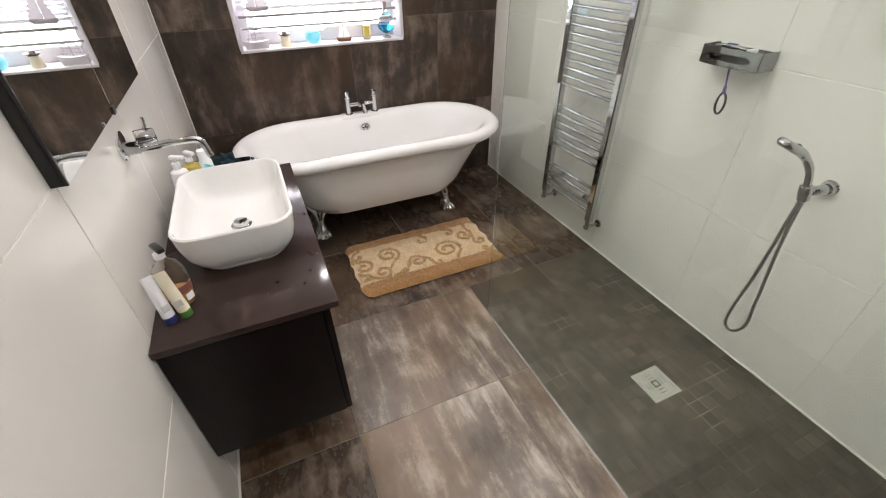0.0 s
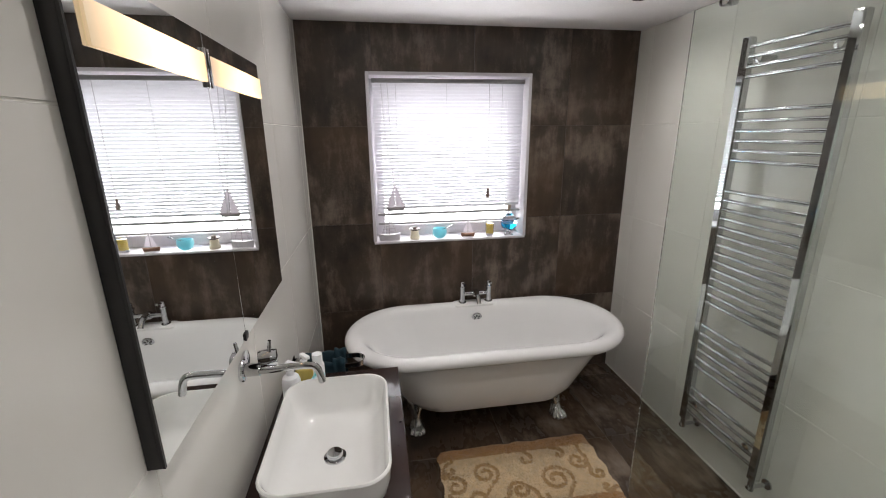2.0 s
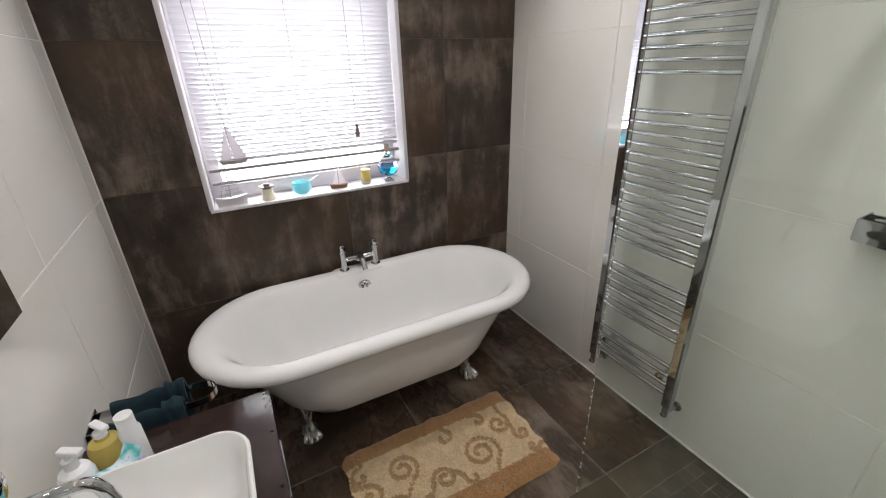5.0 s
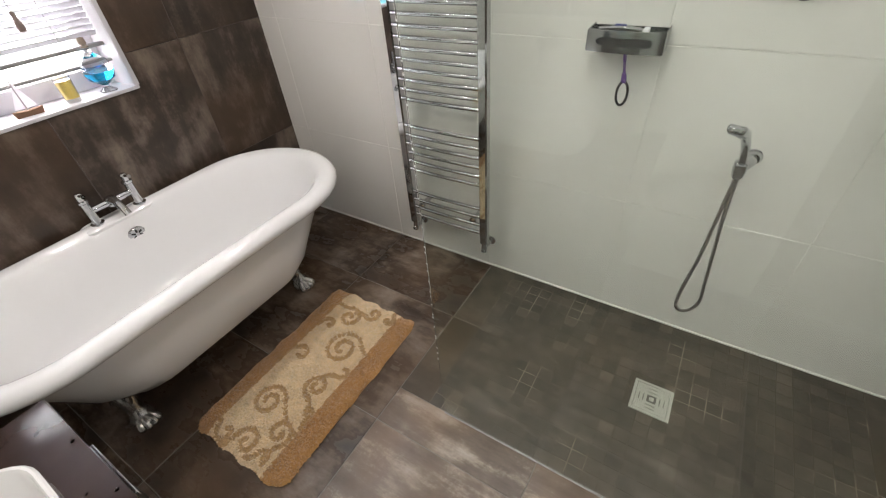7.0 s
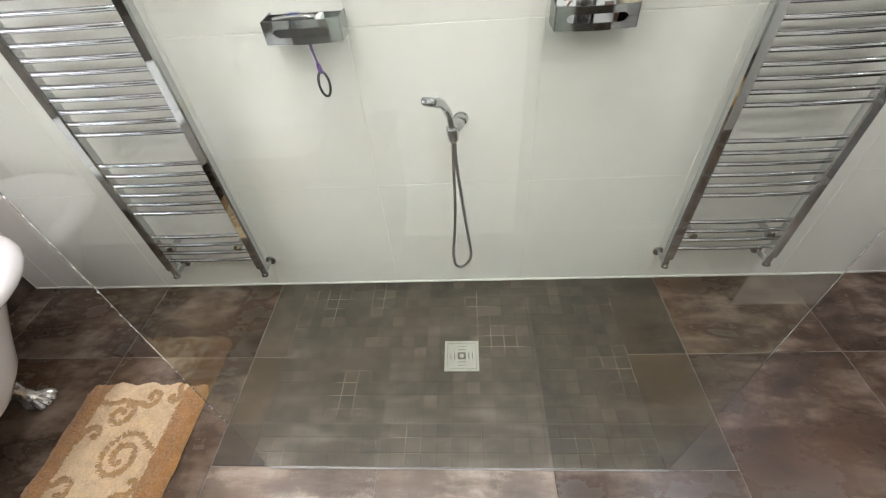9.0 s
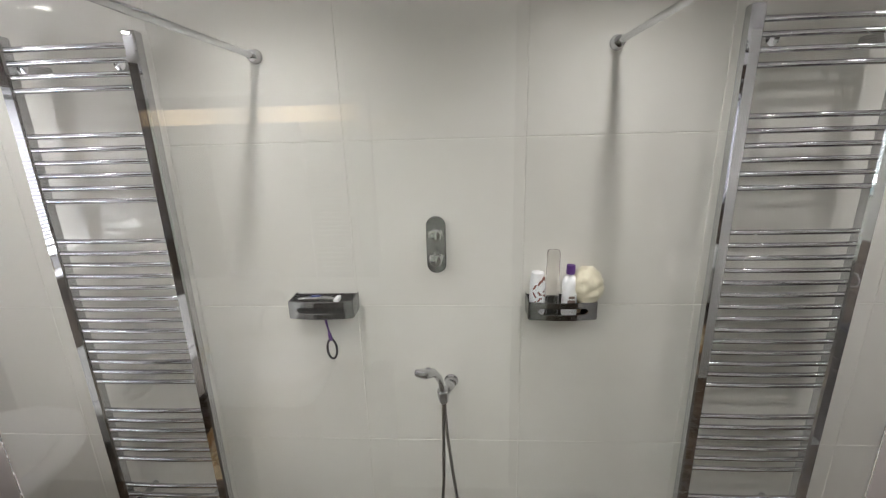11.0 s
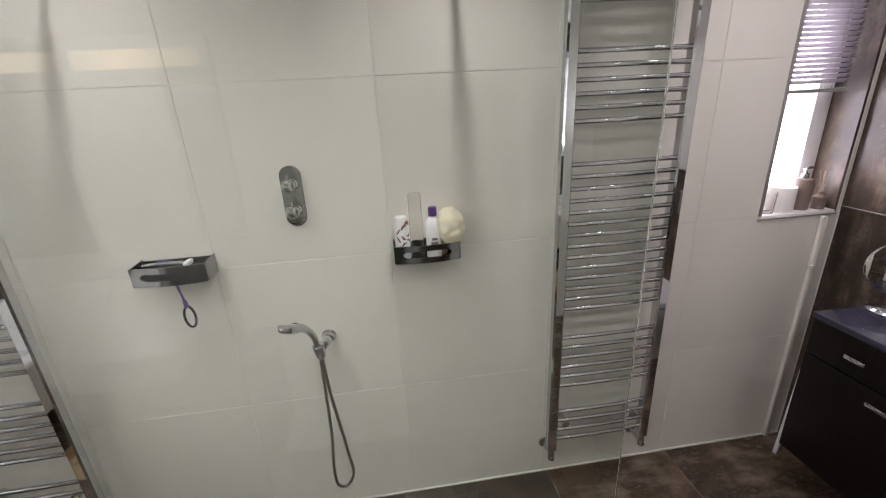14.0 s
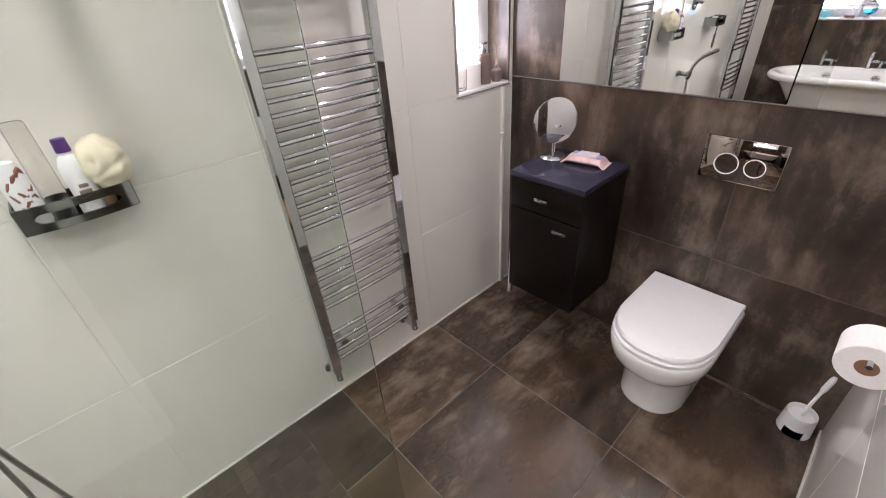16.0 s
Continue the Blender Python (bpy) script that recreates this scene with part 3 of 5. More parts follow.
def bath_tap():
    t = thing("bath_mixer_tap", "chrome lever bath mixer tap on the bath rim", "tap", (-1.045, -0.078, 0.612))
    for sx in (-1, 1):
        post = part("pillar", lathe([(0.026, 0.0), (0.026, 0.006), (0.017, 0.010), (0.017, 0.10), (0.021, 0.104), (0.021, 0.112), (0.014, 0.116), (0.014, 0.135), (0.016, 0.139), (0.010, 0.146)], 20, (sx * 0.088, 0, 0)), M_CHROME, t)
        part("lever", sweep(bend([(sx * 0.088, 0.0, 0.136), (sx * 0.088, -0.03, 0.142), (sx * 0.088, -0.06, 0.148)], 4), [0.006] * 8 + [0.0075], 10), M_CHROME, post)
    part("bridge", sweep([(-0.088, 0, 0.062), (-0.03, 0, 0.062), (0.03, 0, 0.062), (0.088, 0, 0.062)], [0.013, 0.014, 0.014, 0.013], 16), M_CHROME, t)
    part("spout", [sweep(bend([(0, 0.0, 0.062), (0, -0.035, 0.070), (0, -0.075, 0.058), (0, -0.10, 0.025)], 6), [0.019] * 6 + [0.016] * 6 + [0.014] * 6 + [0.015], 16), lathe([(0.021, 0.044), (0.024, 0.05), (0.024, 0.074), (0.018, 0.082)], 18)], M_CHROME, t)
    return t


bath_tap()


# ---- vanity and what stands on it ----
VAN_TOP = 0.730


def vanity():
    v = thing("vanity_cabinet", "dark wenge wall-hung vanity cabinet with chrome handles", "cabinet")
    part("body", box(WEST + 0.003, -1.962, 0.232, -1.652, -0.994, 0.707, 0.002), M_WENGE, v)
    for a, b in ((-1.960, -1.481), (-1.475, -0.996)):
        door = part("door", box(-1.651, a, 0.234, -1.631, b, 0.705, 0.0025), M_WENGE, v)
        c = (a + b) / 2 - 0.02
        handle = part("handle", box(-1.6305, c - 0.092, 0.690, -1.6025, c + 0.092, 0.693, 0.001, 1), M_POLISHED, door, "slim chrome edge handle")
        part("lip", box(-1.6050, c - 0.092, 0.678, -1.6025, c + 0.092, 0.6898, 0.001, 1), M_POLISHED, handle)
    solid("worktop", box(WEST + 0.001, -1.976, 0.7085, -1.606, -0.984, VAN_TOP, 0.0025), M_WORKTOP, "dark brown gloss worktop on the vanity, with water drops", "worktop")


vanity()
random.seed(4)
DROP = mesh_of("drop", [lathe([(0.004, 0.0), (0.0045, 0.0006), (0.003, 0.0016), (0.0004, 0.002)], 10)], M_PANE)
for k in range(18):
    dx, dy = (random.uniform(-1.95, -1.63), random.uniform(-1.95, -1.78)) if k % 2 else (random.uniform(-1.655, -1.615), random.uniform(-1.80, -1.0))
    o = tagged(new("water_drop", DROP), "small clear water drop on the worktop", "water drop", "water drops")
    o.location, o.scale = (dx, dy, VAN_TOP), (random.uniform(0.5, 1.1),) * 3


def basin():
    b = thing("wash_basin", "white rectangular ceramic counter basin on the vanity", "basin", (-1.823, -1.503, VAN_TOP))
    def ring(hx, hy, r, z):
        return round_rect(-hx, -hy, hx, hy, r, z, 7)
    part("bowl", loft([ring(0.118, 0.195, 0.065, 0.0), ring(0.124, 0.201, 0.066, 0.008), ring(0.123, 0.200, 0.066, 0.012), ring(0.141, 0.219, 0.072, 0.030), ring(0.155, 0.233, 0.075, 0.060), ring(0.163, 0.241, 0.075, 0.10), ring(0.166, 0.245, 0.074, 0.138), ring(0.167, 0.246, 0.074, 0.145),
                       ring(0.164, 0.243, 0.072, 0.150), ring(0.160, 0.239, 0.070, 0.150), ring(0.156, 0.235, 0.068, 0.143), ring(0.149, 0.227, 0.062, 0.105), ring(0.141, 0.217, 0.060, 0.076), ring(0.129, 0.203, 0.060, 0.056), ring(0.110, 0.182, 0.060, 0.042), ring(0.082, 0.145, 0.056, 0.034), ring(0.04, 0.07, 0.035, 0.029), ring(0.002, 0.003, 0.001, 0.027)]), M_CERAMIC, b)
    part("waste_plug", lathe([(0.033, 0.027), (0.033, 0.032), (0.024, 0.033), (0.024, 0.042), (0.021, 0.047), (0.0, 0.049)], 24), M_CHROME, b, "round chrome push plug")
    return b


basin()


def wall_tap():
    t = thing("basin_wall_tap", "chrome wall-mounted basin mixer with long spout", "tap", (WEST, -1.462, 1.052))
    part("back_plate", moved(lathe([(0.031, 0.0), (0.032, 0.006), (0.029, 0.010), (0.019, 0.011), (0.018, 0.05)], 24), pose(0, 0, 0, 0, 90)), M_CHROME, t)
    part("spout", sweep(bend([(0.01, -0.005, -0.002), (0.06, -0.005, -0.002), (0.17, -0.005, 0.002), (0.205, -0.005, -0.008), (0.218, -0.005, -0.055)], 6), 0.0105, 14), M_CHROME, t)
    knob = part("mixer_body", [moved(lathe([(0.0, -0.008), (0.026, -0.006), (0.027, 0.02), (0.024, 0.044), (0.0, 0.046)], 22), pose(0.045, 0.034, 0.012, 0, 90, 10)), moved(lathe([(0.029, 0.0), (0.030, 0.006), (0.02, 0.008)], 22), pose(0, 0.034, 0.012, 0, 90))], M_CHROME, t)
    part("lever", sweep([(0.07, 0.034, 0.03), (0.075, 0.034, 0.07)], [0.006, 0.005], 10), M_CHROME, knob)
    return t


wall_tap()


def mirror_cabinet():
    m = thing("lit_mirror", "wide frameless wall mirror with black edge and warm light strips", "mirror")
    x = -2.034
    y0, y1, z0, z1 = -1.938, -0.996, 1.155, 1.919
    part("black_edge", [box(WEST + 0.0005, y0, z0, x - 0.004, y1, z1, 0.001)], M_BLACK, m)
    for a, b in ((y0 + 0.006, -1.4695), (-1.4675, y1)):
        part("mirror_glass", box(x - 0.0035, a, z0, x, b, z1, 0.0006, 1), M_MIRROR, m)
    part("black_edge", box(x - 0.0035, y0, z0, x + 0.001, y0 + 0.0055, z1), M_BLACK, m)
    for a, b in ((-1.898, -1.485), (-1.452, -1.000)):
        part("light_strip", box(x + 0.0005, a, 1.812, x + 0.006, b, 1.873, 0.001), M_BAR, m, "frosted strip glowing warm yellow")
    part("strip_bracket", [box(x + 0.0005, -1.482, 1.80, x + 0.008, -1.473, 1.885, 0.001), box(x + 0.0005, -1.464, 1.80, x + 0.008, -1.455, 1.885, 0.001)], M_CHROME, m)
    part("clip", box(x, -1.482, 1.152, x + 0.004, -1.456, 1.173, 0.001), M_BLACK, m)
    return m


mirror_cabinet()


def pump_bottle(name, label, at, body, neck, liquid=None, cap=M_BLACK, lean=0.0, scale=1.0, collar=None):
    b = thing(name, label, "bottle", at, lean)
    z1 = body[-1][1]
    hollow = [(max(r - 0.0022, 0.0), max(z, 0.003)) for r, z in reversed(body)] if neck is M_BOTTLE else []
    outer = part("bottle", moved(lathe(body + hollow, 22), Matrix.Scale(scale, 4)), neck, b)
    outer.visible_shadow = neck is not M_BOTTLE
    if liquid:
        cut = [(r * 0.93, z) for r, z in body if z < z1 * 0.26]
        part("soap", moved(lathe([(0.0, 0.003), *[(r, max(z, 0.003)) for r, z in cut], (cut[-1][0], cut[-1][1] + 0.001), (0.0, cut[-1][1] + 0.001)], 20), Matrix.Scale(scale, 4)), liquid, b)
    part("pump_collar", moved(lathe([(0.013, z1), (0.013, z1 + 0.014), (0.006, z1 + 0.016), (0.005, z1 + 0.028)], 16), Matrix.Scale(scale, 4)), collar or cap, b)
    part("pump_head", [moved(box(-0.009, -0.036, z1 + 0.028, 0.009, 0.012, z1 + 0.041, 0.004), Matrix.Scale(scale, 4))], cap, b)
    return b


ROUND = [(0.0, 0.0), (0.030, 0.0), (0.036, 0.006), (0.039, 0.022), (0.0405, 0.035), (0.042, 0.075), (0.039, 0.105), (0.030, 0.128), (0.016, 0.140), (0.013, 0.150)]
TALL = [(0.0, 0.0), (0.028, 0.0), (0.031, 0.006), (0.031, 0.105), (0.026, 0.122), (0.013, 0.13), (0.012, 0.138)]
soap_bottle = pump_bottle("soap_bottle", "clear soap bottle nearly empty with black pump", (-1.996, -1.80, VAN_TOP), ROUND, M_BOTTLE, M_PINK_LIQUID, M_BLACK, 30, 1.0, M_UPVC)
part("print", [loft([[(0.0428 * math.cos(a), 0.0428 * math.sin(a), z) for a in [radians(-100 + 10 * k) for k in range(7)]] + [(0.0416 * math.cos(a), 0.0416 * math.sin(a), z) for a in [radians(-40 - 10 * k) for k in range(7)]] for z in (0.05, 0.072)])], M_RED, soap_bottle, "faded red printed label")
part("print", [loft([[(0.0424 * math.cos(a), 0.0424 * math.sin(a), z) for a in [radians(-85 + 10 * k) for k in range(4)]] + [(0.041 * math.cos(a), 0.041 * math.sin(a), z) for a in [radians(-55 - 10 * k) for k in range(4)]] for z in (0.022, 0.042)])], M_UPVC, soap_bottle, "small white label patch")
lotion_bottle = pump_bottle("lotion_bottle", "white plastic pump bottle of lotion beside the basin", (-1.997, -1.195, VAN_TOP), TALL, M_UPVC, None, M_UPVC, 60, 1.05)
for a0, z0, z1 in ((-150, 0.052, 0.092), (-118, 0.045, 0.056), (-118, 0.066, 0.074)):
    part("print", loft([[(r * math.cos(a), r * math.sin(a), z) for r, rng_ in ((0.0333, (0, 1, 2, 3)), (0.0322, (3, 2, 1, 0))) for a in [radians(a0 + 8 * q) for q in rng_]] for z in (z0, z1)]), M_BLUE_CAP, lotion_bottle, "dark blue printed strokes")
pump_bottle("hand_wash_bottle", "amber hand wash in a clear bottle with white pump", (-1.965, -1.11, VAN_TOP), [(r * 1.15, z * 0.92) for r, z in TALL], M_AMBER, None, M_UPVC, 40)
solid("tall_bottle", lathe([(0.0, 0.0), (0.022, 0.0), (0.024, 0.005), (0.024, 0.115), (0.019, 0.122), (0.019, 0.160), (0.0, 0.162)], 20, (-1.915, -1.105, VAN_TOP)), M_UPVC, "slim white bottle with straight cap", "bottle")


def tube(at, lean, label, cap, body):
    t = thing("cream_tube", label, "tube", at, 0, "cream tubes")
    m = pose(0, 0, 0, *lean)
    rings = [[(0.0155 * math.cos(a) * (1 - 0.1 * k), (0.0155 * (1 - k) + 0.001) * math.sin(a) if k > 0 else 0.0155 * math.sin(a), 0.022 + 0.122 * k) for a in [2 * math.pi * i / 20 for i in range(20)]] for k in (0, 0.3, 0.6, 0.85, 1.0)]
    part("tube", moved(loft(rings), m), body, t)
    part("cap", moved(lathe([(0.0135, 0.0), (0.015, 0.002), (0.0155, 0.022), (0.014, 0.0235)], 20), m), cap, t)
    part("print", moved(box(-0.009, -0.0145, 0.04, 0.009, -0.0125, 0.06, 0.001, 1), m), M_SAIL, t)


tube((-2.016, -1.875, VAN_TOP), (-5, -1, 30), "white cream tube with navy cap leaning on wall", M_BLUE_CAP, M_UPVC)
tube((-1.98, -1.865, VAN_TOP), (-5, -6, 15), "cream tube with green cap leaning on soap bottle", M_GREEN_CAP, M_CREAM)


def folded_cloth(name, label, at, sx, sy, layers, mat, turn, wave=0.006):
    c = thing(name, label, "towel", at, turn)
    for k in range(layers):
        n = 14
        rings = []
        for i in range(n + 1):
            x = sx * (i / n - 0.5)
            z = 0.014 * k + wave * math.sin(5 * i / n + k) * (0.4 + i / n)
            half = sy / 2 * (1 - 0.06 * k + 0.05 * math.sin(i * 0.9 + k))
            rings.append([(x, half * math.cos(a), z + 0.008 + 0.0075 * math.sin(a) * (1 + 0.4 * math.cos(2 * a))) for a in [2 * math.pi * q / 16 for q in range(16)]])
        part("fold", loft(rings), mat, c)
    return c


def towel_loop():
    """A flat steel loop fixed to the wall past the end of the vanity."""
    t = thing("towel_rail", "flat chrome towel loop on the wall beside vanity", "towel rail", (WEST, -0.898, 0.730))
    y, r, reach = 0.043, 0.043, 0.270
    path = [(0.0, -y), (reach, -y)] + [(reach + r * math.sin(a), -r * math.cos(a)) for a in [math.pi * k / 12 for k in range(1, 12)]] + [(reach, y), (0.0, y)]
    rings = []
    for k, (px, py) in enumerate(path):
        q0, q1 = path[max(k - 1, 0)], path[min(k + 1, len(path) - 1)]
        dx, dy = q1[0] - q0[0], q1[1] - q0[1]
        n = math.hypot(dx, dy)
        ox, oy = -dy / n * 0.0017, dx / n * 0.0017
        rings.append([(px + ox, py + oy, -0.011), (px - ox, py - oy, -0.011), (px - ox, py - oy, 0.011), (px + ox, py + oy, 0.011)])
    part("loop", loft(rings), M_POLISHED, t)
    part("wall_plate", box(0.0003, -0.058, -0.018, 0.006, 0.058, 0.018, 0.002), M_CHROME, t)


def draped_towel():
    t = thing("hand_towel", "dark teal towel draped over the chrome towel loop", "towel", (WEST, -0.898, 0.730))
    prof = [(-0.060, -0.17), (-0.057, -0.05), (-0.052, 0.006), (-0.043, 0.020), (-0.033, 0.008), (-0.024, -0.020), (0.0, -0.040), (0.022, -0.022), (0.032, 0.010), (0.043, 0.022), (0.052, 0.008), (0.056, -0.05), (0.058, -0.15)]
    curve = bend([(0, a, b) for a, b in prof], 4)
    for name, x0, x1, lift in (("towel_body", 0.045, 0.200, 0.0), ("towel_edge_fold", 0.182, 0.232, 0.007)):
        rings = []
        for k in range(17):
            u = k / 16
            x = x0 + (x1 - x0) * u
            outer, inner = [], []
            for i, p in enumerate(curve):
                wob = 0.004 * noise.noise(Vector((x * 26, p.y * 30, 3 * lift * 100))) + 0.003 * math.sin(9 * u + 0.2 * i)
                fat = 0.0065 + 0.002 * noise.noise(Vector((x * 40, i * 0.4, 1)))
                way = (curve[min(i + 1, len(curve) - 1)] - curve[max(i - 1, 0)]).normalized()
                out = Vector((0, -way.z, way.y))
                outer.append(Vector((x, p.y, p.z + lift)) + out * (wob + fat + lift))
                inner.append(Vector((x, p.y, p.z + lift)) + out * (wob * 0.3 - 0.001))
            rings.append(outer + inner[::-1])
        part(name, loft(rings), M_TOWEL, t)


towel_loop()
draped_towel()
solid("soap_cup", lathe([(0.0, 0.0), (0.026, 0.0), (0.03, 0.005), (0.034, 0.075), (0.032, 0.077), (0.028, 0.01), (0.0, 0.008)], 24, (-1.925, -1.205, VAN_TOP)), plain("blush_ceramic", (0.62, 0.48, 0.43), 0.3), "blush ceramic cup behind the basin", "cup")
folded_cloth("flannel", "crumpled aqua, white and pink printed cloth on the soap cup", (-1.925, -1.205, VAN_TOP + 0.072), 0.085, 0.055, 3, M_CLOTH, 50, 0.014)


# ---- bath mat ----
def bath_mat():
    m = thing("bath_mat", "tan and cream shaggy bath mat with swirl pattern", "bath mat", (-0.978, -0.957, 0), 0.0)
    hx, hy, nx, ny = 0.428, 0.252, 220, 130
    curls = []
    def spiral(cx, cy, r, turns, start, hand, tail):
        pts = []
        for k in range(40):
            a = start + hand * turns * 2 * math.pi * k / 39
            q = r * (0.22 + 0.78 * k / 39)
            pts.append((cx + q * math.cos(a), cy + q * math.sin(a)))
        dx, dy = pts[-1][0] - pts[-2][0], pts[-1][1] - pts[-2][1]
        n = math.hypot(dx, dy)
        for k in range(1, 10):
            b = -hand * 0.12 * k
            ux, uy = dx / n * math.cos(b) - dy / n * math.sin(b), dx / n * math.sin(b) + dy / n * math.cos(b)
            pts.append((pts[-1][0] + ux * tail / 9, pts[-1][1] + uy * tail / 9))
        curls.append(np.array(pts))
    for c in ((0.135, -0.040, 0.088, 1.7, 3.4, -1, 0.16), (-0.210, 0.050, 0.072, 1.5, 2.0, -1, 0.24), (-0.066, -0.078, 0.054, 1.35, 0.9, 1, 0.08), (0.290, 0.055, 0.058, 1.2, 5.6, 1, 0.13),
              (0.362, -0.040, 0.040, 1.0, 2.4, -1, 0.06), (0.362, -0.128, 0.028, 0.8, 0.8, 1, 0.05), (0.212, 0.118, 0.040, 0.7, 3.6, 1, 0.08), (0.020, 0.110, 0.044, 0.7, 2.9, 1, 0.12),
              (-0.382, 0.098, 0.044, 0.8, 0.4, -1, 0.07), (-0.372, -0.010, 0.056, 1.1, 1.0, 1, 0.10), (-0.285, -0.095, 0.056, 1.25, 5.4, -1, 0.07), (-0.385, -0.118, 0.034, 0.6, 4.0, 1, 0.05), (-0.170, -0.128, 0.028, 0.6, 1.6, -1, 0.06), (0.045, -0.130, 0.034, 0.6, 0.4, -1, 0.08)):
        spiral(*c)
    track = np.concatenate(curls)
    rng = np.random.default_rng(3)
    u, v = np.meshgrid(np.linspace(-1, 1, nx), np.linspace(-1, 1, ny), indexing="ij")
    x, y = u * hx, v * hy
    corner = np.clip(np.hypot(np.clip(np.abs(x) - (hx - 0.05), 0, None), np.clip(np.abs(y) - (hy - 0.05), 0, None)) / 0.05, 0, 2)
    pull = np.where(corner > 1, 1 / np.maximum(corner, 1), 1.0)
    x = np.sign(x) * (np.minimum(np.abs(x), hx - 0.05) + np.clip(np.abs(x) - (hx - 0.05), 0, None) * pull)
    y = np.sign(y) * (np.minimum(np.abs(y), hy - 0.05) + np.clip(np.abs(y) - (hy - 0.05), 0, None) * pull)
    x += 0.006 * np.sin(13 * v + 1) * u ** 8 + rng.normal(0, 0.0022, x.shape)
    y += 0.005 * np.sin(11 * u + 2 * np.sin(5 * u)) * v ** 8 + rng.normal(0, 0.0022, x.shape)
    near = np.full(x.shape, 9.0)
    for p in track:
        near = np.minimum(near, np.hypot(x - p[0], y - p[1]))
    band = np.abs(y) > 0.160
    swirl = (near < 0.0098) & ~band
    edge = np.minimum(1 - np.abs(u), 1 - np.abs(v))
    z = np.where(band, 0.026, np.where(swirl, 0.017, 0.025)) + rng.normal(0, 0.0022, x.shape) + 0.003 * np.sin(34 * x + 5 * y) * np.cos(29 * y)
    z = z * np.clip(edge * 9, 0.12, 1) ** 0.5
    kinds = np.where(band, 0, np.where(swirl, 2, 1))
    for k, (name, mat, label) in enumerate((("border_band", M_PILE_TAN, "tan pile border"), ("pile_field", M_PILE_CREAM, "cream pile field"), ("swirl_pattern", M_PILE_SWIRL, "brown curling swirls"))):
        for half in ((-1, 1) if k == 0 else (0,)):
            index, verts, faces = {}, [], []
            for i in range(nx - 1):
                for j in range(ny - 1):
                    if kinds[i, j] == k and (not half or (y[i, j] > 0) == (half > 0)):
                        face = []
                        for a, b in ((i, j), (i + 1, j), (i + 1, j + 1), (i, j + 1)):
                            if (a, b) not in index:
                                index[a, b] = len(verts)
                                verts.append(Vector((x[a, b], y[a, b], z[a, b])))
                            face.append(index[a, b])
                        faces.append(tuple(face))
            part(name, (verts, faces), mat, m, label)
    part("backing", loft([round_rect(-hx + 0.004, -hy + 0.004, hx - 0.004, hy - 0.004, 0.05, q) for q in (0.0005, 0.005)]), M_PILE_TAN, m)


bath_mat()


# ---- shower ----
def glass_screen():
    g = thing("shower_screen", "clear fixed glass shower screen with ceiling-height support arms", "shower screen")
    pane = part("glass_panel", box(GLASS_X - 0.004, GLASS_Y0, 0.004, GLASS_X + 0.004, GLASS_Y1, GLASS_TOP, 0.001, 1), M_GLASS, g)
    pane.visible_shadow = False
    random.seed(9)
    beads = [moved(lathe([(0.0, -0.003), (0.0026, -0.0015), (0.0028, 0.001), (0.0, 0.003)], 8), pose(GLASS_X, GLASS_Y1 + 0.001, 0.35 + 1.1 * k / 33 + random.uniform(-0.012, 0.012))) for k in range(34)]
    part("edge_drops", beads, M_CERAMIC, g, "pale limescale beads")["kind"] = "stuff"
    part("bottom_seal", box(GLASS_X - 0.006, GLASS_Y0, 0.0, GLASS_X + 0.006, GLASS_Y1, 0.0038), M_RAIL_DARK, g)
    for y in (-1.657, -2.772):
        arm = part("support_arm", sweep([(0.0, y, 2.0), (GLASS_X + 0.015, y, 2.0)], 0.0095, 16), M_CHROME, g)
        part("wall_socket", moved(lathe([(0.022, 0.0), (0.023, 0.006), (0.019, 0.012), (0.017, 0.03), (0.0, 0.032)], 20), pose(0, y, 2.0, 0, -90)), M_CHROME, arm)
        part("glass_clamp", box(GLASS_X - 0.017, y - 0.014, 1.962, GLASS_X + 0.017, y + 0.014, 2.012, 0.005), M_CHROME, arm)


glass_screen()


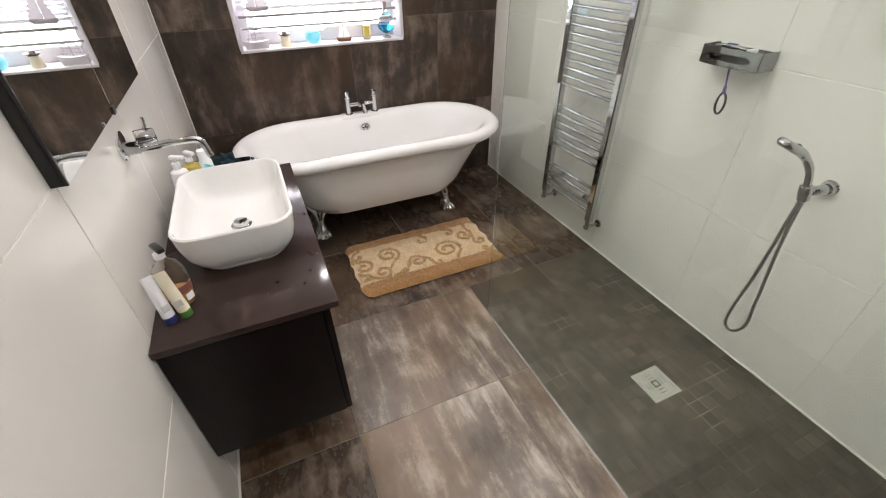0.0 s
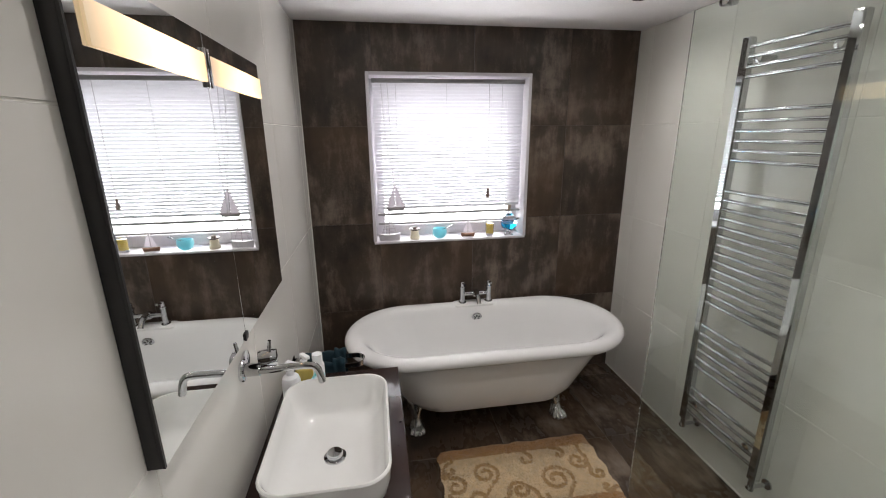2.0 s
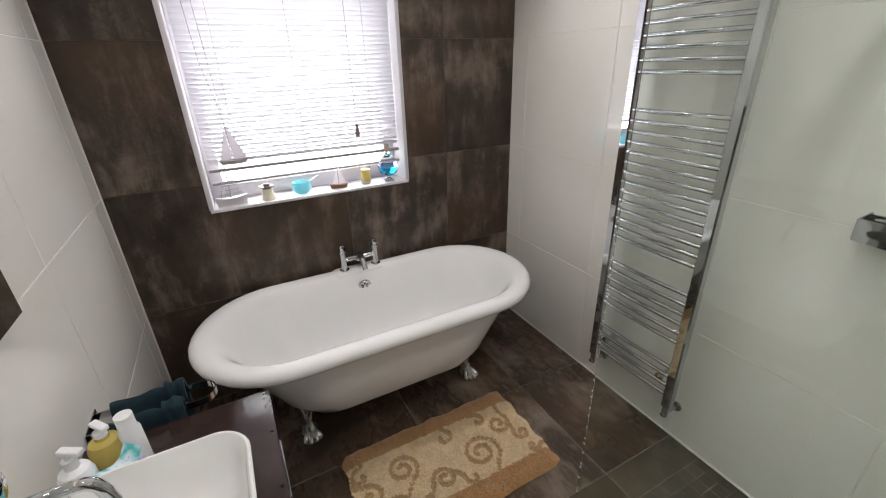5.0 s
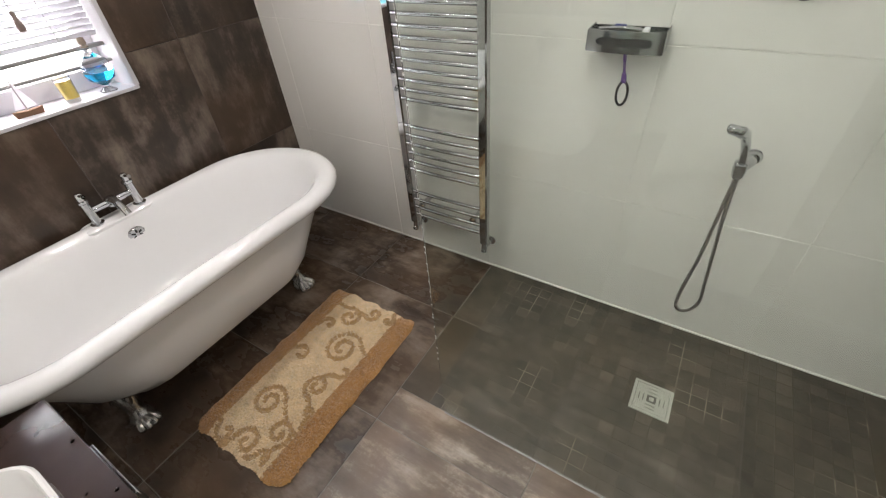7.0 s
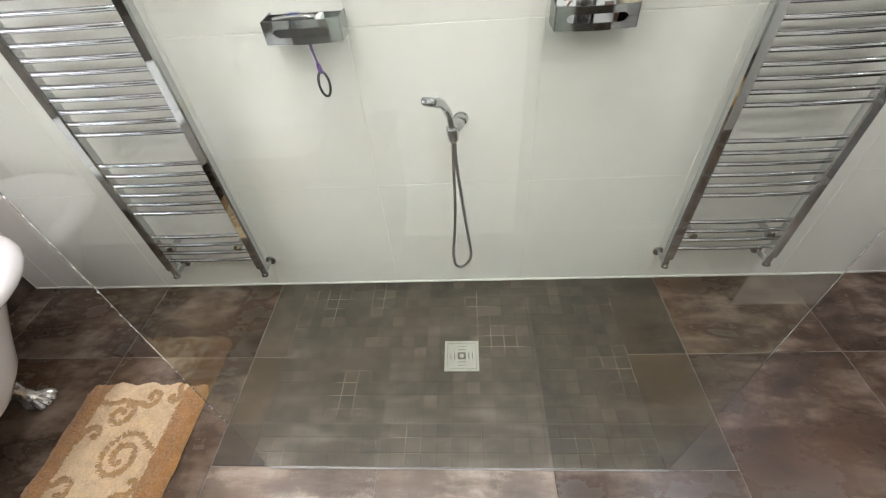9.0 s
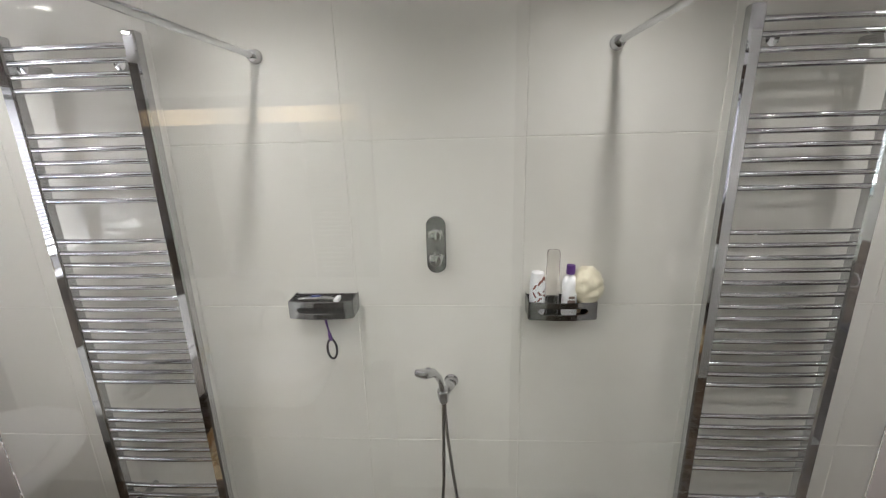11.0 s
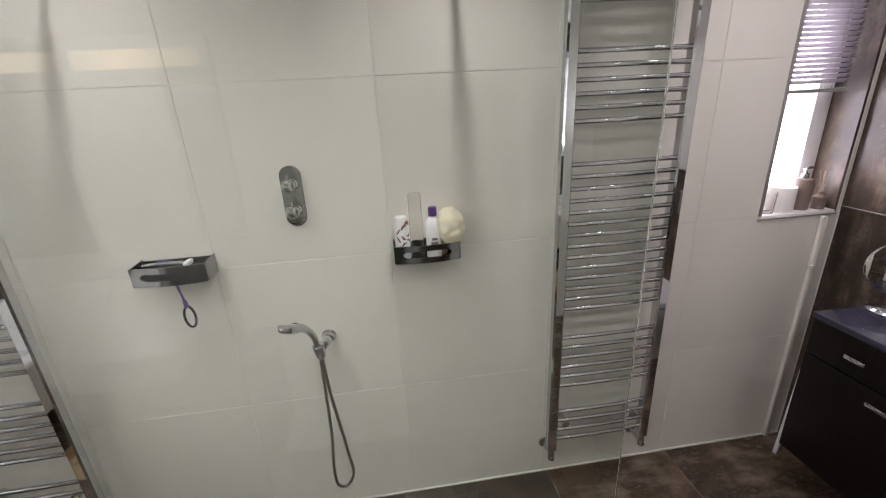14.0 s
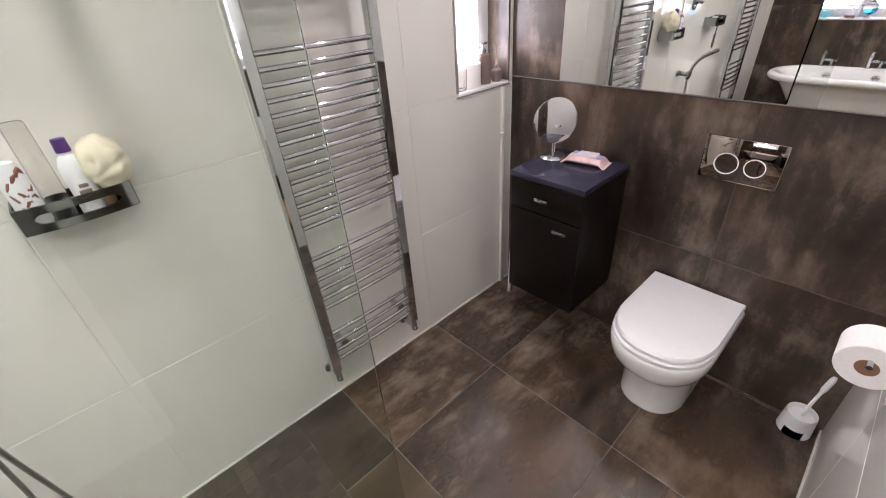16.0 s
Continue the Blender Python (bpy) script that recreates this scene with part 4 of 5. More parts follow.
def towel_radiator(label, y0, y1):
    """A ladder radiator between the uprights at y0 (north) and y1."""
    r = thing("towel_radiator", label, "radiator", group="towel radiators")
    for y in (y0, y1):
        post = part("upright", loft([[Vector((-0.102 + 0.034 * px, y + 0.040 * py, z)) for px, py in ((0, -0.36), (0.18, -0.5), (1, -0.5), (1, 0.5), (0.18, 0.5), (0, 0.36))] for z in (0.215, 2.066)]), M_CHROME, r)
        part("end_cap", box(-0.10, y - 0.016, 2.0662, -0.07, y + 0.016, 2.069, 0.001), M_CHROME, post)
        part("wall_bracket", [moved(lathe([(0.013, 0.0), (0.013, 0.06), (0.019, 0.062), (0.019, 0.085), (0.0, 0.09)], 16), pose(0, y + (0.055 if y == y1 else -0.055), 1.980, 0, -90))], M_CHROME, r)
        part("valve", [moved(lathe([(0.0, -0.01), (0.013, -0.008), (0.015, 0.012), (0.013, 0.05)], 16), pose(-0.085, y, 0.165)), sweep([(-0.105, y, 0.172), (-0.04, y, 0.172), (0.0, y, 0.172)], 0.009, 14),
                       moved(lathe([(0.024, 0.0), (0.023, 0.007), (0.012, 0.009)], 18), pose(0, y, 0.172, 0, -90))], M_CHROME, r, "chrome angle valve")
    rows = [(2.030, 1.912, 4), (1.775, 1.568, 6), (1.430, 0.890, 14), (0.765, 0.542, 6), (0.413, 0.272, 4)]
    a, b = max(y0, y1) - 0.016, min(y0, y1) + 0.016
    bow = [(-0.088 - 0.005 * math.sin(math.pi * k / 8), a + (b - a) * k / 8, 0) for k in range(9)]
    me = mesh_of("rung", [sweep(bow, 0.0088, 12)], M_CHROME)
    for top, low, count in rows:
        for k in range(count):
            o = new("rung", me)
            o.parent, o.location = r, (0, 0, top + (low - top) * k / (count - 1))
    for dy in (0.06, -0.06):
        yy = (y0 if dy < 0 else y1) + dy
        part("wall_bracket", [moved(lathe([(0.013, 0.0), (0.013, 0.075), (0.017, 0.077), (0.017, 0.092), (0.0, 0.096)], 16), pose(0, yy, 0.335, 0, -90))], M_CHROME, r)
    return r


towel_radiator("tall chrome ladder towel radiator beside the bath", -0.905, -1.327)
towel_radiator("tall chrome ladder towel radiator beside the toilet corner", -3.112, -3.532)


def corner_shelf(label, y, z):
    s = thing("shower_shelf", label, "shelf", (0, y, z), 0, "shower shelves")
    n, half, deep = 14, 0.112, 0.098
    front = [(-deep + 0.022 * (2 * k / n - 1) ** 2 * 0.6, half * (2 * k / n - 1)) for k in range(n + 1)]
    outline = [(0.0, -half), *front, (0.0, half)]
    part("tray", loft([[Vector((x, q, h)) for x, q in outline] for h in (0.0, 0.006)]), M_TRAY, s, "dark glossy shelf tray")
    def strip(path, h0, h1, t):
        rings = [[Vector((x + a, q, h)) for a, h in ((-t, h0), (t, h0), (t, h1), (-t, h1))] for x, q in path]
        return loft(rings)
    def slot(q):
        past = (abs(q) - 0.066) / 0.016
        return 0.0115 * math.sqrt(max(0.0, 1 - max(0.0, past) ** 2)) + 0.0002
    fine = [(-deep + 0.0132 * (q / half) ** 2, q) for q in [half * (2 * k / 56 - 1) for k in range(57)]]
    for low in (True, False):
        rings = [[Vector((x + a, q, h)) for a, h in ((-0.003, h0), (0.003, h0), (0.003, h1), (-0.003, h1))]
                 for x, q in fine for h0, h1 in [(0.0, 0.031 - slot(q)) if low else (0.031 + slot(q), 0.062)]]
        part("front_rail", loft(rings), M_SHELF, s)
    for q in (-half, half):
        part("side_plate", loft([[Vector((x, q + d, h)) for x, h in ((0.0, 0.0), (-deep + 0.014, 0.0), (-deep + 0.014, 0.060), (0.0, 0.064))] for d in (-0.002, 0.002)]), M_SMOKE, s)
    part("back_plate", box(-0.003, -half + 0.002, 0.0, 0.0, half - 0.002, 0.058), M_TRAY, s)
    return s


corner_shelf("chrome shower shelf holding a razor and brush", -1.806, 1.143)
corner_shelf("chrome shower shelf full of bottles and a puff", -2.634, 1.136)


def brush():
    b = thing("scrub_brush", "purple hanging brush with loop handle under the shelf", "brush", (-0.075, -1.818, 0.032))
    part("shaft", sweep(bend([(0, 0.004, 1.112), (0, 0.0, 1.08), (0, -0.006, 1.045), (0, -0.008, 1.02)], 5), [0.008] * 5 + [0.006] * 5 + [0.012] * 5 + [0.010], 12, 0.5), M_PURPLE, b)
    loop = [(0, -0.010 + 0.017 * math.sin(a), 0.985 + 0.038 * math.cos(a)) for a in [2 * math.pi * k / 24 for k in range(25)]]
    part("loop", sweep(loop, 0.0042, 10), M_BLACK, b, "dark loop handle")


brush()


def razor():
    r = thing("razor", "silver and blue razor lying in the shower shelf", "razor", (-0.055, -1.80, 1.200), 0)
    part("handle", sweep(bend([(0, 0.08, 0.0), (-0.004, 0.02, 0.006), (0, -0.05, 0.0)], 6), [0.006] * 6 + [0.008] * 6 + [0.006], 12), M_CHROME, r)
    part("grip", box(-0.008, 0.0, 0.009, 0.006, 0.035, 0.016, 0.003), M_BLUE_CAP, r)
    part("head", box(-0.022, -0.066, -0.006, 0.022, -0.05, 0.008, 0.003), M_UPVC, r)


razor()
Z2 = 1.142
solid("shampoo_pack", [moved(lathe([(0.0, 0.0), (0.024, 0.0), (0.026, 0.006), (0.026, 0.115), (0.02, 0.15), (0.0, 0.155)], 18), pose(-0.05, -2.553, Z2))], M_UPVC, "white and brown-red shampoo pack in shower shelf", "bottle")
print_patch = bpy.data.objects["shampoo_pack"]
for k in range(9):
    a, h = radians(150 + 41 * (k % 3)), 0.045 + 0.010 * k
    stroke = [(0.0222 * math.cos(a + q), 0.0222 * math.sin(a + q), h + 0.010 * math.sin(5 * q + k)) for q in (-0.42, -0.2, 0.0, 0.2, 0.42)]
    part("print", [moved(sweep(stroke, [0.0035, 0.0054, 0.0058, 0.0054, 0.0035], 8), pose(-0.05, -2.553, Z2) @ Matrix.Diagonal((0.97, 0.97, 1, 1)))], M_RED, print_patch, "brown-red printed stroke")
tall_glass = solid("clear_bottle", lathe([(0.0, 0.0), (0.023, 0.0), (0.024, 0.004), (0.022, 0.22), (0.019, 0.226), (0.017, 0.225), (0.0205, 0.218), (0.0225, 0.006), (0.0, 0.003)], 20, (-0.052, -2.603, Z2)), M_BOTTLE, "tall clear plastic bottle standing in shelf", "bottle")
tall_glass.visible_shadow = False
def lotion():
    b = thing("body_wash_bottle", "white body wash bottle with purple cap", "bottle", (-0.06, -2.660, Z2))
    part("bottle", lathe([(0.0, 0.0), (0.024, 0.0), (0.026, 0.005), (0.026, 0.115), (0.02, 0.135), (0.012, 0.142), (0.012, 0.150)], 20), M_UPVC, b)
    part("cap", lathe([(0.0145, 0.148), (0.015, 0.152), (0.014, 0.178), (0.0, 0.180)], 18), M_PURPLE, b)
    part("print", [box(-0.0285, -0.012, 0.05, -0.0255, 0.012, 0.062), box(-0.0285, -0.010, 0.068, -0.0255, 0.008, 0.076)], M_BRONZE, b)


lotion()


def puff():
    bm = bmesh.new()
    bmesh.ops.create_icosphere(bm, subdivisions=5, radius=0.058)
    for v in bm.verts:
        d = v.co.normalized()
        v.co *= 1 + 0.14 * noise.noise(d * 2.2) + 0.022 * noise.noise(d * 8) + 0.012 * noise.noise(d * 24) - 0.10 * math.exp(-((d.z + 0.15 + 0.3 * d.y) / 0.14) ** 2)
    s = from_bm(bm)
    solid("shower_puff", [moved(s, pose(-0.058, -2.716, 1.247) @ Matrix.Diagonal((0.85, 0.9, 1.12, 1)))], M_PUFF, "cream net shower puff in the shelf", "shower puff")


puff()
solid("scrub_bottle", lathe([(0.0, 0.0), (0.017, 0.0), (0.019, 0.005), (0.019, 0.10), (0.015, 0.135), (0.010, 0.145), (0.0, 0.147)], 18, (-0.032, -2.690, Z2)), plain("peach_plastic", (0.74, 0.50, 0.34), 0.4), "slim peach bottle behind the shower puff", "bottle")


def shower_valve():
    v = thing("shower_valve", "chrome pill-shaped shower valve plate with two knobs", "shower valve", (0, -2.209, 1.380))
    ring = [Vector((0, p.x, p.y)) for p in round_rect(-0.034, -0.101, 0.034, 0.101, 0.0335, 0, 8)]
    part("plate", loft([[q + Vector((-w, 0, 0)) for q in ring] for w in (0.0, 0.009)] + [[Vector((-w, q.y * k, q.z * (1 - (1 - k) * 0.4))) for q in ring] for w, k in ((0.0112, 0.95), (0.0118, 0.8), (0.0122, 0.45), (0.0123, 0.12))]), M_SMOKE, v)
    for z in (0.043, -0.043):
        k = part("knob", moved(lathe([(0.024, 0.0), (0.024, 0.012), (0.021, 0.016), (0.021, 0.026), (0.0195, 0.0275), (0.021, 0.029), (0.021, 0.042), (0.018, 0.046), (0.008, 0.0485), (0.0, 0.049)], 24), pose(-0.012, 0, z, 0, -90)), M_CHROME, v)
        part("pin", box(-0.052, -0.004, z + 0.012, -0.03, 0.004, z + 0.034, 0.002), M_CHROME, k)


shower_valve()


def hand_shower():
    h = thing("hand_shower", "chrome hand shower on wall bracket with looped hose", "hand shower", (0, -2.230, 0.845))
    bracket = part("wall_bracket", [moved(lathe([(0.026, 0.0), (0.027, 0.006), (0.022, 0.012), (0.019, 0.024), (0.0, 0.026)], 22), pose(0, -0.020, 0, 0, -90)),
                                    sweep(bend([(-0.012, -0.020, 0.0), (-0.042, -0.014, -0.002), (-0.074, 0.004, -0.008)], 5), [0.018] * 5 + [0.017] * 5 + [0.015], 16, 0.8)], M_CHROME, h)
    part("cradle", moved(lathe([(0.014, -0.034), (0.018, -0.030), (0.021, 0.0), (0.020, 0.022), (0.015, 0.026)], 18), pose(-0.079, 0.008, -0.010, -4, -14, 0)), M_CHROME, bracket)
    part("handset", sweep(bend([(-0.077, 0.008, -0.045), (-0.086, 0.010, 0.015), (-0.104, 0.018, 0.070), (-0.142, 0.034, 0.118), (-0.180, 0.049, 0.144)], 6), [0.010] * 6 + [0.0115] * 6 + [0.013] * 6 + [0.015] * 6 + [0.017], 16), M_CHROME, h)
    way = Vector((-0.80, 0.32, 0.42)).normalized()
    face = Vector((-0.38, 0.15, -0.91))
    face = (face - way * face.dot(way)).normalized()
    head_at = Matrix((way.cross(face), way, -face)).transposed().to_4x4()
    head_at.translation = Vector((-0.196, 0.055, 0.152))
    head = part("spray_head", moved(box(-0.024, -0.030, -0.012, 0.024, 0.042, 0.012, 0.009, 3), head_at), M_CHROME, h)
    part("spray_face", moved(box(-0.018, -0.022, -0.0145, 0.018, 0.034, -0.0115, 0.002), head_at), M_RAIL_DARK, head, "grey rubber nozzle face")
    hose = bend([(-0.077, 0.008, -0.045), (-0.080, 0.010, -0.12), (-0.087, 0.014, -0.37), (-0.090, 0.028, -0.56), (-0.090, 0.022, -0.640), (-0.090, -0.012, -0.652), (-0.090, -0.045, -0.590), (-0.088, -0.036, -0.48), (-0.082, -0.006, -0.20), (-0.074, 0.004, -0.040)], 9)
    part("hose", sweep(hose, 0.0062, 10), M_HOSE, h, "ribbed steel hose")


hand_shower()


def rain_head():
    r = thing("rain_shower_head", "round chrome rain shower head on ceiling pipe", "shower head", (-0.42, -2.240, 0.012))
    part("pipe", [moved(lathe([(0.028, TOP - 0.012), (0.027, TOP - 0.020), (0.013, TOP - 0.024), (0.013, 2.155), (0.016, 2.15), (0.016, 2.135), (0.012, 2.13), (0.012, 2.11)], 20), pose(0, 0, 0))], M_CHROME, r)
    head = part("head", lathe([(0.0, 2.118), (0.025, 2.117), (0.04, 2.108), (0.086, 2.099), (0.090, 2.095), (0.090, 2.083), (0.086, 2.079), (0.0, 2.078)], 40), M_CHROME, r)
    nozzles = []
    for ring_r, count in ((0.018, 6), (0.038, 12), (0.058, 18), (0.078, 24)):
        for k in range(count):
            a = 2 * math.pi * k / count
            nozzles.append(lathe([(0.002, 0.0), (0.0016, -0.0025), (0.0, -0.003)], 6, (ring_r * math.cos(a), ring_r * math.sin(a), 2.0785)))
    part("nozzle", nozzles, M_RAIL_DARK, head, "grey rubber nozzles")["kind"] = "stuff"


rain_head()


def floor_drain():
    d = thing("floor_drain", "square grey-white plastic shower drain grate in the floor", "drain", (-0.423, -2.226, 0.0))
    part("pit", box(-0.066, -0.066, -0.002, 0.066, 0.066, 0.0012), plain("drain_shadow_gap", (0.10, 0.10, 0.085), 0.6), d)
    def ring(o, i, h):
        return [box(-o, -o, 0.0, o, -i, h, 0.001, 1), box(-o, i, 0.0, o, o, h, 0.001, 1), box(-o, -i, 0.0, -i, i, h, 0.001, 1), box(i, -i, 0.0, o, i, h, 0.001, 1)]
    part("frame", ring(0.071, 0.060, 0.005), M_DRAIN, d)
    for o, i in ((0.0585, 0.046), (0.043, 0.031), (0.0275, 0.017)):
        part("grate_ring", ring(o, i, 0.004), M_DRAIN, d)
    part("grate_ring", [box(-0.0585, -0.0585, 0.0, -0.017, -0.017, 0.0038), box(0.017, 0.017, 0.0, 0.0585, 0.0585, 0.0038), box(-0.0585, 0.017, 0.0, -0.017, 0.0585, 0.0038), box(0.017, -0.0585, 0.0, 0.0585, -0.017, 0.0038), box(-0.008, -0.008, 0.0, 0.008, 0.008, 0.0045)], M_DRAIN, d)


floor_drain()


# ---- toilet corner ----
def dee(cx, hw, back, front, z, n=22, square=0.0):
    """A D outline: straight sides from the wall, then a round nose."""
    out = [Vector((cx + hw, back, z))]
    nose = hw * 1.12
    for k in range(n + 1):
        a = math.pi * k / n
        out.append(Vector((cx + hw * math.copysign(abs(math.cos(a)) ** 0.85, math.cos(a)), front - nose + nose * math.sin(a), z)))
    out.append(Vector((cx - hw, back, z)))
    return out


def toilet():
    t = thing("toilet", "white back-to-wall toilet with lid closed", "toilet")
    cx, w = -1.010, SOUTH + 0.001
    part("pan", loft([dee(cx, hw, w, front, z) for hw, front, z in ((0.128, -3.975, 0.0), (0.128, -3.975, 0.06), (0.128, -3.972, 0.15), (0.132, -3.957, 0.19), (0.142, -3.922, 0.225), (0.162, -3.880, 0.262), (0.176, -3.850, 0.305), (0.182, -3.838, 0.345), (0.183, -3.836, 0.378), (0.180, -3.841, 0.386))]), M_CERAMIC, t)
    part("seat", loft([dee(cx, 0.177, w + 0.02, -3.848, 0.3875), dee(cx, 0.180, w + 0.02, -3.842, 0.392), dee(cx, 0.180, w + 0.02, -3.842, 0.402), dee(cx, 0.177, w + 0.02, -3.848, 0.405)]), M_UPVC, t)
    part("lid", loft([dee(cx, 0.172, w + 0.012, -3.858, 0.4065), dee(cx, 0.177, w + 0.010, -3.850, 0.411), dee(cx, 0.177, w + 0.010, -3.850, 0.422), dee(cx, 0.173, w + 0.013, -3.857, 0.430), dee(cx, 0.155, w + 0.03, -3.885, 0.434)]), M_UPVC, t)
    part("fixing_bolt", moved(lathe([(0.009, 0.0), (0.009, 0.003), (0.0, 0.005)], 14), pose(cx - 0.1285, -4.13, 0.085, 0, -90)), M_CHROME, t)


toilet()


def flush_plate():
    f = thing("flush_plate", "chrome mirror-finish flush plate with two round buttons", "flush plate", (-1.014, SOUTH, 0.972))
    part("plate", box(-0.123, 0.0, -0.078, 0.123, 0.009, 0.078, 0.004), plain("mirror_chrome", (0.44, 0.38, 0.35), 0.03, 1.0, vary=0.02), f)
    for x, r in ((0.042, 0.037), (-0.045, 0.031)):
        ring = [(x + r * math.cos(a), 0.0105, -0.014 + r * math.sin(a)) for a in [2 * math.pi * k / 32 for k in range(33)]]
        b = part("button", moved(lathe([(r - 0.004, 0.0), (r - 0.005, 0.003), (0.0, 0.0032)], 28), pose(x, 0.009, -0.014, -90)), bpy.data.materials["mirror_chrome"], f)
        part("button_ring", sweep(ring, 0.0017, 8), M_UPVC, b, "pale ring")


flush_plate()


def side_cabinet():
    c = thing("side_cabinet", "dark wenge wall-hung cabinet with drawer and door", "cabinet")
    x0, x1, front = -0.632, -0.286, -3.998
    part("body", box(x0, SOUTH + 0.001, 0.273, x1, front - 0.018, 0.852, 0.002), M_WENGE, c)
    # Blue in the top's colour stands for the small window mirrored in it.
    part("top", box(x0 - 0.004, SOUTH + 0.001, 0.8525, x1 + 0.004, front + 0.004, 0.875, 0.002), plain("black_gloss_window_tint", (0.030, 0.029, 0.050), 0.16), c, "dark gloss top, tinted blue-grey for the window's reflection")
    for name, z0, z1, hx, hz in (("drawer", 0.715, 0.849, -0.452, 0.783), ("door", 0.275, 0.710, -0.548, 0.665)):
        p = part(name, box(x0 + 0.001, front - 0.0175, z0, x1 - 0.001, front, z1, 0.003), M_WENGE, c)
        part("handle", [box(hx - 0.032, front + 0.012, hz - 0.008, hx + 0.032, front + 0.019, hz + 0.008, 0.003), box(hx - 0.026, front - 0.001, hz - 0.005, hx - 0.016, front + 0.013, hz + 0.005), box(hx + 0.016, front - 0.001, hz - 0.005, hx + 0.026, front + 0.013, hz + 0.005)], M_CHROME, p, "small chrome bar handle")


side_cabinet()


def vanity_mirror():
    m = thing("shaving_mirror", "round tilting table mirror on chrome foot", "mirror", (-0.338, -4.225, 0.875), 0)
    part("foot", lathe([(0.0, 0.0), (0.056, 0.0), (0.058, 0.004), (0.05, 0.012), (0.02, 0.02), (0.0, 0.022)], 32), M_CHROME, m)
    part("stem", lathe([(0.007, 0.018), (0.006, 0.04), (0.009, 0.07)], 14), M_CHROME, m)
    tilt = pose(0, 0, 0.162, -84, 0, 51)
    head = part("rim", moved(lathe([(0.090, -0.006), (0.095, -0.004), (0.095, 0.004), (0.090, 0.006)], 48), tilt), M_CHROME, m)
    part("mirror_glass", moved(lathe([(0.0, -0.003), (0.0905, -0.003), (0.0905, 0.004), (0.0, 0.0042)], 48), tilt), M_MIRROR, head)


vanity_mirror()


def wipes():
    w = thing("wipes_pack", "pink and white soft pack of wipes on cabinet", "wipes pack", (-0.485, -4.25, 0.875), 8)
    rings = []
    for k, (x, s, h) in enumerate(((-0.095, 1.0, 0.002), (-0.085, 0.97, 0.004), (-0.07, 0.92, 0.03), (-0.03, 0.95, 0.038), (0.03, 0.95, 0.036), (0.07, 0.93, 0.03), (0.085, 0.97, 0.004), (0.095, 1.0, 0.002))):
        rings.append([(x, 0.05 * s * math.cos(a), h / 2 + h / 2 * math.sin(a)) for a in [2 * math.pi * q / 20 for q in range(20)]])
    part("pack", loft(rings), plain("pink_white_film", (0.80, 0.58, 0.56), 0.3, vary=0.35, scale=22.0), w)
    part("label", [box(-0.045, -0.030, 0.034, 0.035, 0.026, 0.0405, 0.002)], plain("pale_lilac_label", (0.76, 0.70, 0.78), 0.35, vary=0.08), w, "pale lilac label flap")
    lilac = plain("lilac_blue_print", (0.36, 0.36, 0.62), 0.4)
    for patch in (box(0.042, -0.034, 0.0325, 0.064, 0.0, 0.0345, 0.001, 1), box(-0.072, -0.02, 0.032, -0.05, 0.024, 0.0345, 0.001, 1)):
        part("print", patch, lilac, w, "lilac-blue printed patch")


wipes()


def south_mirror():
    m = thing("wall_mirror", "large frameless mirror above the toilet", "mirror")
    part("mirror_glass", box(PARTITION_X + 0.004, SOUTH + 0.0005, 1.172, -0.266, SOUTH + 0.0055, 2.12, 0.001, 1), M_MIRROR, m)
    part("support_strip", box(PARTITION_X + 0.004, SOUTH + 0.0005, 1.1685, -0.005, SOUTH + 0.004, 1.1715, 0.0004, 1), M_RAIL_DARK, m)


south_mirror()


def toilet_brush():
    b = thing("toilet_brush", "white plastic toilet brush in round holder", "toilet brush", (-1.478, -4.285, 0))
    rings = []
    for z, r in ((0.0, 0.052), (0.004, 0.055), (0.085, 0.05), (0.10, 0.048), (0.10, 0.043), (0.03, 0.043)):
        rings.append(circle((0, 0, z), r, 32))
    cup = loft(rings)
    keep = [f for f in cup[1] if not (len(f) == 4 and sum(cup[0][i].z for i in f) / 4 < 0.05 and -0.6 < math.atan2(*[sum(cup[0][i][q] for i in f) for q in (0, 1)]) < 0.5)]
    part("holder", (cup[0], keep), M_UPVC, b)
    part("lip", lathe([(0.0, 0.075), (0.042, 0.075), (0.042, 0.08), (0.012, 0.085), (0.0, 0.085)], 24), M_UPVC, b)
    part("handle", sweep(bend([(0, 0, 0.08), (-0.008, -0.012, 0.15), (-0.018, -0.026, 0.22), (-0.028, -0.038, 0.285)], 5), [0.006] * 5 + [0.006] * 5 + [0.010] * 5 + [0.006], 12), M_UPVC, b)


toilet_brush()


